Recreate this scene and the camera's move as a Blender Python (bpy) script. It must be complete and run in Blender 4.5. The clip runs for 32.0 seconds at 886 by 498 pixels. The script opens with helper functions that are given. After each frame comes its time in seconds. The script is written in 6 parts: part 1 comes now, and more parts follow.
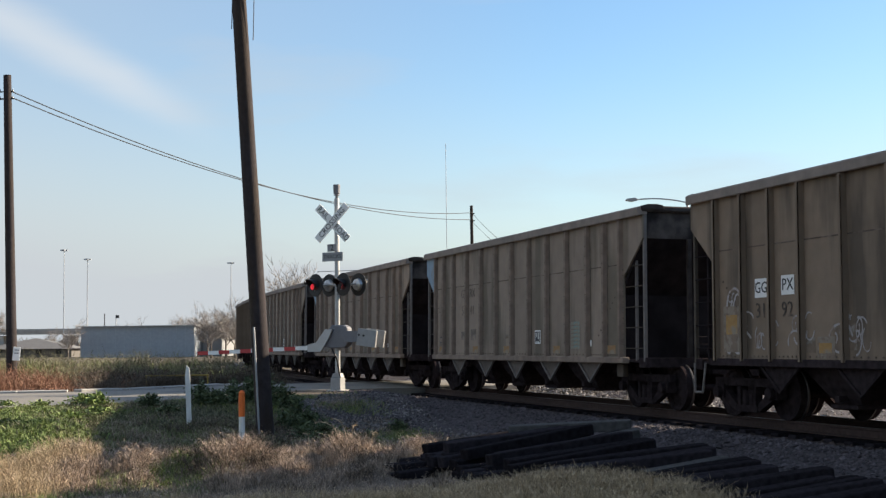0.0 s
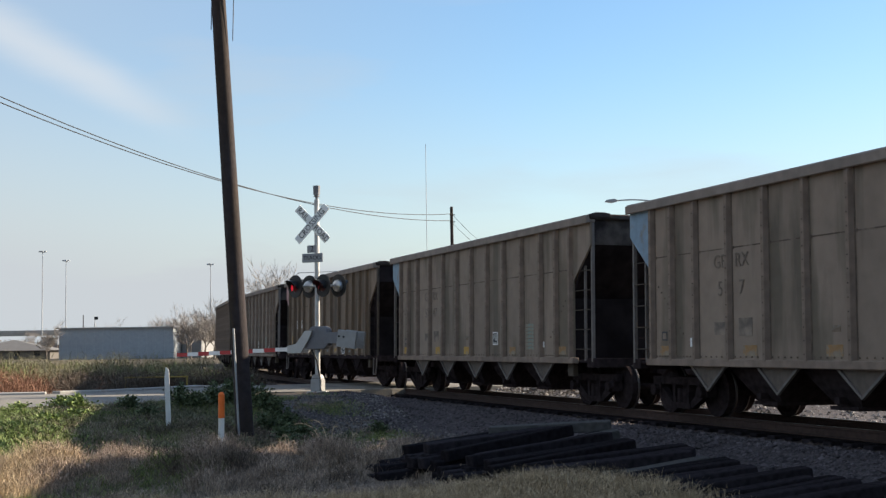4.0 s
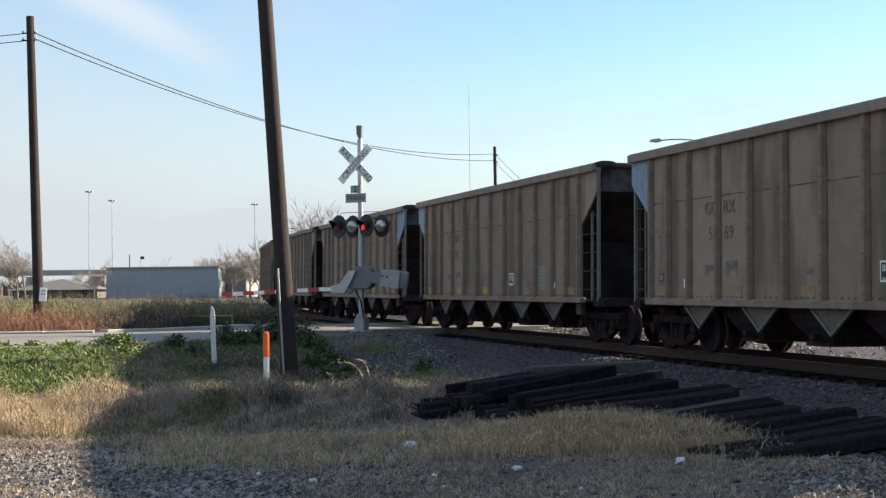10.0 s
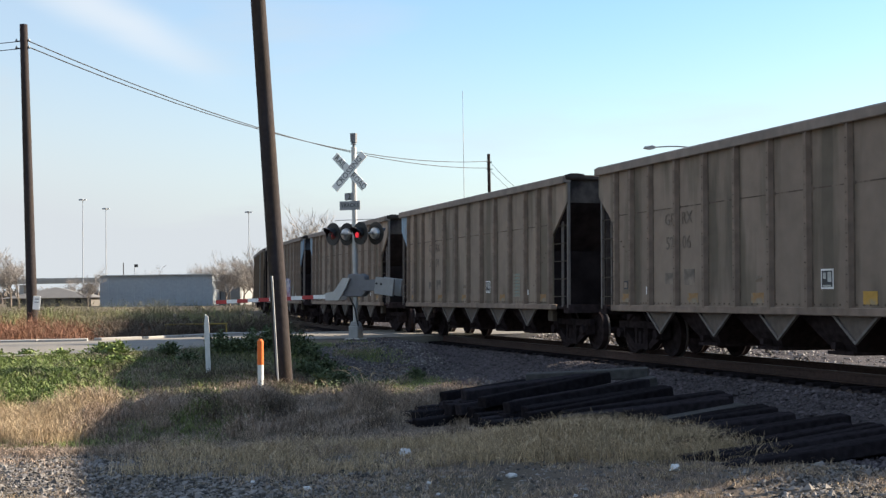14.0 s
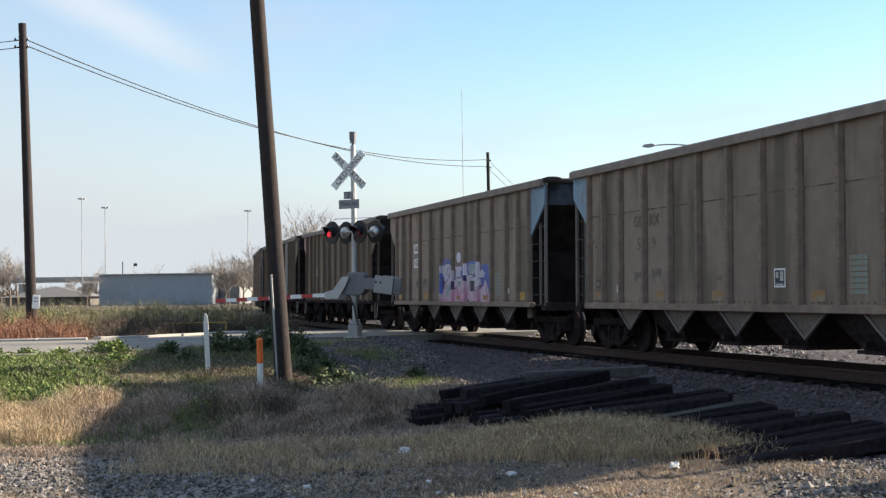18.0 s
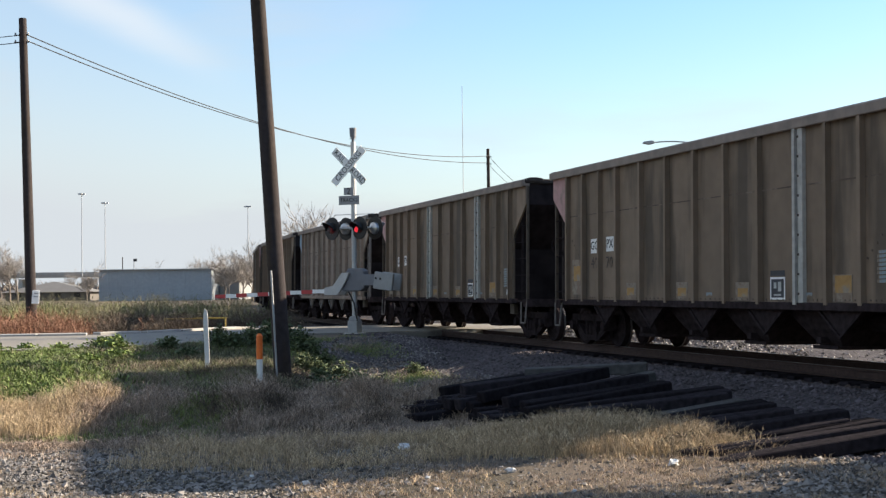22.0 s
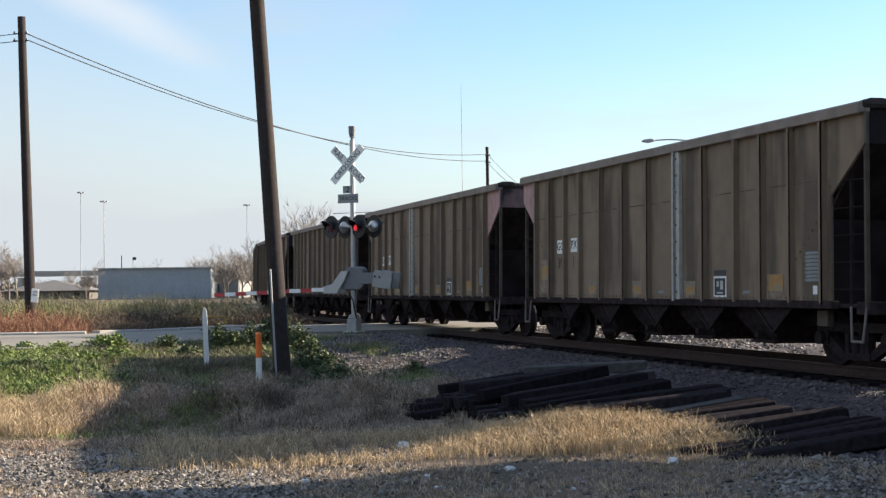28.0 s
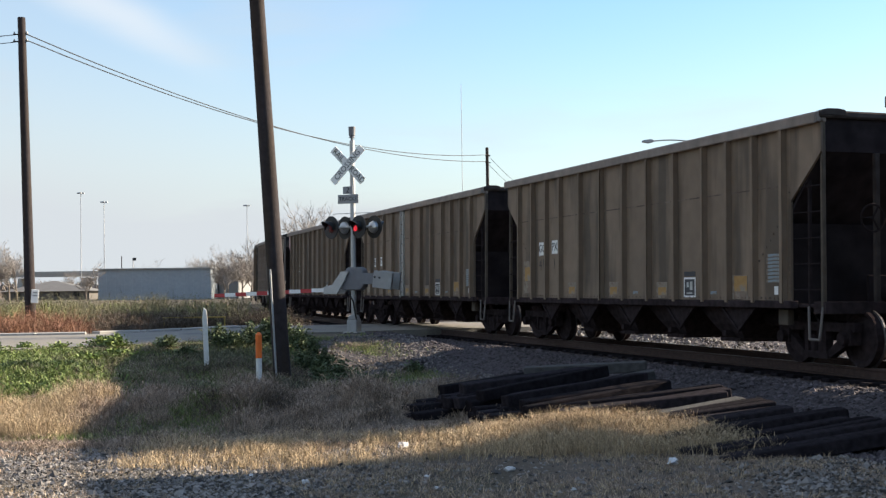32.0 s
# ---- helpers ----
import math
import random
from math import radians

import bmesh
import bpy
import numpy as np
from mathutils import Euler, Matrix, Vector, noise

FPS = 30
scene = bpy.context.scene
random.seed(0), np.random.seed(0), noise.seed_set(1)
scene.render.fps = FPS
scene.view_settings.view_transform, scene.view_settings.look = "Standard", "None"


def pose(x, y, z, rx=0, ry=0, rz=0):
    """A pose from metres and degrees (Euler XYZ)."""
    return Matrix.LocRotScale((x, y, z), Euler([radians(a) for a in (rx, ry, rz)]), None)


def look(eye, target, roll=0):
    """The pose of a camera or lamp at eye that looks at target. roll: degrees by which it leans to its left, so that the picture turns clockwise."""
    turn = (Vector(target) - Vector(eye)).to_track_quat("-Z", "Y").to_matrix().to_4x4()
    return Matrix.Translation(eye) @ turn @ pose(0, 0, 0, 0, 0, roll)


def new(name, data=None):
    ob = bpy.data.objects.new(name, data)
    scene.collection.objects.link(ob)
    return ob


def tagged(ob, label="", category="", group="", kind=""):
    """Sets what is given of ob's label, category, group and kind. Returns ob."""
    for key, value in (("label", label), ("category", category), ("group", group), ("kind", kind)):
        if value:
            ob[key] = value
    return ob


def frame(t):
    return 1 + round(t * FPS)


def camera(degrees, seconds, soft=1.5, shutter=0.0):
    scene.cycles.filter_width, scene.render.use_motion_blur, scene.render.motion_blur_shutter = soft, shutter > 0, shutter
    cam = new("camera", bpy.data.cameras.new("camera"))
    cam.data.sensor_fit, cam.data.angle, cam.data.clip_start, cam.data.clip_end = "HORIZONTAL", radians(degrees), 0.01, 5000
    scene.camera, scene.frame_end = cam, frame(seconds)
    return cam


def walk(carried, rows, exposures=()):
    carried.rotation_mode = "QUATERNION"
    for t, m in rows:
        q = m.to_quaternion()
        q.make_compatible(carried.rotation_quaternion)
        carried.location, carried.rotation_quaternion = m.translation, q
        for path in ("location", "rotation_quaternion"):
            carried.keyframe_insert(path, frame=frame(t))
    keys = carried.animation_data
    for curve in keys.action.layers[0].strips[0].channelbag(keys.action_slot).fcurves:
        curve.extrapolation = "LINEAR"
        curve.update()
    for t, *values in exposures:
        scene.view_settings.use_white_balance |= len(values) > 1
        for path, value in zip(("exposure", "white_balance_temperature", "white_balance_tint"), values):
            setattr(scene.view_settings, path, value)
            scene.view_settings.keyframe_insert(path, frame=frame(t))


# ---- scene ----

# ---- camera and its path ----
cam = camera(36.9, 32.0, soft=1.35)
EYE = (0.0, 0.0, 1.372)
PITCH, ROLL = 1.683, 0.736
# seconds, turn to the right, tilt up, lean, in degrees from the last view
SWAY = (
    (0, 0.680, 2.491, -0.05), (0.5, 0.753, 2.418, -0.04), (1, 0.947, 2.356, -0.02), (1.5, 1.142, 2.503, -0.09),
    (2, 1.335, 2.481, -0.02), (2.5, 1.407, 2.423, -0.00), (3, 1.449, 2.332, 0.03), (3.5, 1.502, 2.511, 0.04),
    (4.5, 1.550, 2.530, 0.05), (5.5, 1.566, 2.552, 0.07), (6, 1.511, 2.759, 0.11), (6.5, 1.512, 2.563, 0.01),
    (6.75, 1.190, 2.450, 0.02), (7, 0.389, 2.079, 0.01), (7.25, -0.120, 1.270, 0.00), (7.5, -0.414, 0.603, 0.00),
    (8, -0.629, 0.108, -0.09), (8.5, -0.653, -0.239, -0.04), (9, -0.583, -0.277, -0.03), (9.5, -0.495, -0.153, -0.07),
    (10, -0.322, -0.032, -0.08), (10.5, -0.248, 0.054, -0.03), (11, -0.179, 0.013, -0.03),
    (11.5, -0.183, 0.302, -0.13), (12, -0.079, 0.449, 0.01), (12.5, -0.096, 0.256, -0.06), (13, -0.071, 0.183, -0.03),
    (13.5, -0.071, 0.158, -0.01), (14, -0.073, 0.282, 0.04), (14.5, -0.073, 0.336, 0.01), (16.5, -0.035, 0.223, 0.01),
    (17, -0.038, 0.139, -0.02), (17.5, -0.063, 0.039, -0.00), (18, -0.044, 0.213, 0.13), (18.5, -0.091, 0.165, 0.10),
    (19, -0.035, 0.112, 0.01), (19.5, -0.035, 0.037, 0.01), (20, -0.034, 0.157, -0.01), (20.5, -0.034, 0.194, -0.01),
    (21, -0.033, 0.109, -0.04), (21.5, -0.025, 0.047, -0.03), (22, -0.033, 0.056, -0.04),
    (22.5, -0.033, 0.252, -0.14), (23, -0.035, 0.089, 0.01), (23.5, -0.034, 0.040, -0.01), (24, 0.006, -0.023, 0.01),
    (24.5, -0.031, 0.091, 0.12), (25, -0.058, 0.150, 0.00), (25.5, -0.034, 0.083, -0.01), (27.5, -0.022, 0.058, 0.04),
    (28, 0.002, -0.018, 0.00), (28.5, -0.038, 0.090, 0.10), (29, -0.053, 0.124, 0.05), (29.5, 0.002, 0.036, 0.01),
    (30, 0.001, 0.030, 0.04), (30.5, 0.030, 0.322, 0.00), (31, -0.007, 0.337, 0.11), (31.5, 0.002, 0.082, -0.01),
    (32, 0.002, 0.004, 0.01))
PATH = [(t, pose(*EYE, 90 + PITCH + up, ROLL + lean, -turn)) for t, turn, up, lean in SWAY]
walk(cam, PATH, exposures=((0.0, 1.23), (6.8, 1.23), (8.0, 1.36), (8.8, 1.46), (32.0, 1.46)))

# ---- light ----
SUN_EL, SUN_AZ = radians(23.4), math.atan2(0.948, 0.317)
world = bpy.data.worlds.new("sky")
scene.world = world
world.use_nodes = True
wn, wl = world.node_tree.nodes, world.node_tree.links
sky = wn.new("ShaderNodeTexSky")
sky.sky_type, sky.sun_disc = "NISHITA", False
sky.sun_elevation, sky.sun_rotation = SUN_EL, SUN_AZ
sky.air_density, sky.dust_density, sky.ozone_density = 1.0, 0.5, 1.2
wn["Background"].inputs["Strength"].default_value = 0.075
# thin white haze towards the horizon and faint streaks of high cloud
geo = wn.new("ShaderNodeTexCoord")
sep = wn.new("ShaderNodeSeparateXYZ")
wl.new(geo.outputs["Generated"], sep.inputs[0])
haze = wn.new("ShaderNodeMapRange")
haze.interpolation_type = "SMOOTHSTEP"
for key, value in (("From Min", -0.02), ("From Max", 0.21), ("To Min", 0.86), ("To Max", 0.30)):
    haze.inputs[key].default_value = value
wl.new(sep.outputs["Z"], haze.inputs["Value"])
stretch = wn.new("ShaderNodeMapping")
stretch.inputs["Rotation"].default_value = (0, radians(18), radians(20))
stretch.inputs["Scale"].default_value = (2.2, 2.2, 11.0)
wl.new(geo.outputs["Generated"], stretch.inputs["Vector"])
wisp = wn.new("ShaderNodeTexNoise")
wisp.inputs["Scale"].default_value, wisp.inputs["Detail"].default_value = 1.3, 6.0
wl.new(stretch.outputs[0], wisp.inputs["Vector"])
cloud = wn.new("ShaderNodeMapRange")
for key, value in (("From Min", 0.54), ("From Max", 0.80), ("To Min", 0.0), ("To Max", 0.35)):
    cloud.inputs[key].default_value = value
wl.new(wisp.outputs["Fac"], cloud.inputs["Value"])
bank = wn.new("ShaderNodeMapRange")
for key, value in (("From Min", -0.34), ("From Max", 0.10), ("To Min", 0.34), ("To Max", 0.0)):
    bank.inputs[key].default_value = value
wl.new(sep.outputs["X"], bank.inputs["Value"])
# one long wisp of cirrus over the road
def sky_math(op, a, b):
    m = wn.new("ShaderNodeMath")
    m.operation = op
    for k, v in ((0, a), (1, b)):
        if isinstance(v, (int, float)):
            m.inputs[k].default_value = v
        else:
            wl.new(v, m.inputs[k])
    return m.outputs[0]


def sky_ramp(v, lo, hi, a, b):
    m = wn.new("ShaderNodeMapRange")
    m.interpolation_type = "SMOOTHSTEP"
    for key, value in (("From Min", lo), ("From Max", hi), ("To Min", a), ("To Max", b)):
        m.inputs[key].default_value = value
    wl.new(v, m.inputs["Value"])
    return m.outputs[0]


along, rise = sky_math("DIVIDE", sep.outputs["X"], sep.outputs["Y"]), sky_math("DIVIDE", sep.outputs["Z"], sep.outputs["Y"])
across = sky_math("ADD", rise, sky_math("ADD", sky_math("MULTIPLY", along, 0.47), -0.0965))
across = sky_math("ADD", across, sky_math("MULTIPLY", sky_math("SUBTRACT", wisp.outputs["Fac"], 0.5), 0.05))
streak = sky_math("MULTIPLY", sky_ramp(sky_math("ABSOLUTE", across, 0.0), 0.0, 0.028, 0.62, 0.0), sky_ramp(along, -0.24, -0.14, 1.0, 0.0))
streak = sky_math("MULTIPLY", streak, sky_ramp(rise, 0.1, 0.16, 0.0, 1.0))
sheet = wn.new("ShaderNodeMath")
sheet.operation = "ADD"
wl.new(bank.outputs[0], sheet.inputs[0])
wl.new(cloud.outputs[0], sheet.inputs[1])
both = wn.new("ShaderNodeMath")
both.operation, both.use_clamp = "ADD", True
wl.new(haze.outputs[0], both.inputs[0])
wl.new(sheet.outputs[0], both.inputs[1])
veil = wn.new("ShaderNodeMix")
veil.data_type = "RGBA"
veil.inputs[7].default_value = (3.42, 3.66, 3.87, 1)
wl.new(both.outputs[0], veil.inputs["Factor"])
deep = wn.new("ShaderNodeHueSaturation")
deep.inputs["Hue"].default_value = 0.502
deep.inputs["Saturation"].default_value, deep.inputs["Value"].default_value = 1.5, 1.24
wl.new(sky.outputs[0], deep.inputs["Color"])
wl.new(deep.outputs[0], veil.inputs[6])
cirrus = wn.new("ShaderNodeMix")
cirrus.data_type = "RGBA"
cirrus.inputs[7].default_value = (4.3, 4.5, 4.7, 1)
wl.new(streak, cirrus.inputs["Factor"])
wl.new(veil.outputs[2], cirrus.inputs[6])
wl.new(cirrus.outputs[2], wn["Background"].inputs["Color"])
sun_data = bpy.data.lights.new("sun", "SUN")
sun_data.energy, sun_data.angle, sun_data.color = 5.0, radians(0.6), (1.0, 0.86, 0.68)
sun = new("sun", sun_data)
sun.matrix_world = look((40 * 0.948, 40 * 0.317, 40 * math.tan(SUN_EL)), (0, 0, 0))

# ---- materials ----
def material(name, base, rough=0.8, metal=0.0, spread=0.25, grain=6.0, coarse=0.6, bump=0.3, dark=None, mask=0.0,
             mask_scale=0.4, per_piece=0.0, island=0.0, emission=None, bump_scale=40.0, streak=0.0, spec=0.3, bays=0.0):
    m = bpy.data.materials.new(name)
    m.use_nodes = True
    nt = m.node_tree
    n, l = nt.nodes, nt.links
    b = n["Principled BSDF"]
    b.inputs["Roughness"].default_value, b.inputs["Metallic"].default_value = rough, metal
    b.inputs["Specular IOR Level"].default_value = spec
    co = n.new("ShaderNodeTexCoord").outputs["Object"]

    def noise_at(scale, detail=4.0, vec=co):
        t = n.new("ShaderNodeTexNoise")
        t.inputs["Scale"].default_value, t.inputs["Detail"].default_value = scale, detail
        l.new(vec, t.inputs["Vector"])
        return t.outputs["Fac"]

    def value_scale(col, fac, lo, hi):
        r = n.new("ShaderNodeMapRange")
        r.inputs["From Min"].default_value, r.inputs["From Max"].default_value = 0.25, 0.75
        r.inputs["To Min"].default_value, r.inputs["To Max"].default_value = lo, hi
        l.new(fac, r.inputs["Value"])
        h = n.new("ShaderNodeHueSaturation")
        l.new(col, h.inputs["Color"])
        l.new(r.outputs[0], h.inputs["Value"])
        return h.outputs[0]

    rgb = n.new("ShaderNodeRGB")
    rgb.outputs[0].default_value = (*base, 1)
    col = rgb.outputs[0]
    if dark is not None:
        mp = n.new("ShaderNodeMapRange")
        mp.inputs["From Min"].default_value, mp.inputs["From Max"].default_value = 0.62 - 0.3 * mask, 0.75 - 0.3 * mask
        vec = co
        if streak:
            mpp = n.new("ShaderNodeMapping")
            mpp.inputs["Scale"].default_value = (1, 1, 1 / streak)
            l.new(co, mpp.inputs["Vector"])
            vec = mpp.outputs[0]
        l.new(noise_at(mask_scale, 6.0, vec), mp.inputs["Value"])
        mx = n.new("ShaderNodeMix")
        mx.data_type = "RGBA"
        l.new(mp.outputs[0], mx.inputs["Factor"])
        l.new(col, mx.inputs[6])
        mx.inputs[7].default_value = (*dark, 1)
        col = mx.outputs[2]
    col = value_scale(col, noise_at(grain), 1 - spread, 1 + spread)
    col = value_scale(col, noise_at(coarse), 1 - 0.6 * spread, 1 + 0.6 * spread)
    if bays:
        cut = n.new("ShaderNodeSeparateXYZ")
        l.new(co, cut.inputs[0])
        m1, m2, wn1 = n.new("ShaderNodeMath"), n.new("ShaderNodeMath"), n.new("ShaderNodeTexWhiteNoise")
        m1.operation, m2.operation, wn1.noise_dimensions = "DIVIDE", "FLOOR", "1D"
        m1.inputs[1].default_value = bays
        l.new(cut.outputs[0], m1.inputs[0])
        l.new(m1.outputs[0], m2.inputs[0])
        l.new(m2.outputs[0], wn1.inputs["W"])
        col = value_scale(col, wn1.outputs["Value"], 0.93, 1.08)
    if per_piece:
        info = n.new("ShaderNodeObjectInfo")
        r = value_scale(col, info.outputs["Random"], 1 - per_piece, 1 + per_piece)
        col = r
    if island:
        g = n.new("ShaderNodeNewGeometry")
        col = value_scale(col, g.outputs["Random Per Island"], 1 - island, 1 + island)
    l.new(col, b.inputs["Base Color"])
    if bump:
        bp = n.new("ShaderNodeBump")
        bp.inputs["Strength"].default_value, bp.inputs["Distance"].default_value = bump, 0.02
        l.new(noise_at(bump_scale, 5.0), bp.inputs["Height"])
        l.new(bp.outputs[0], b.inputs["Normal"])
    if emission:
        b.inputs["Emission Color"].default_value, b.inputs["Emission Strength"].default_value = (*emission[0], 1), emission[1]
    return m


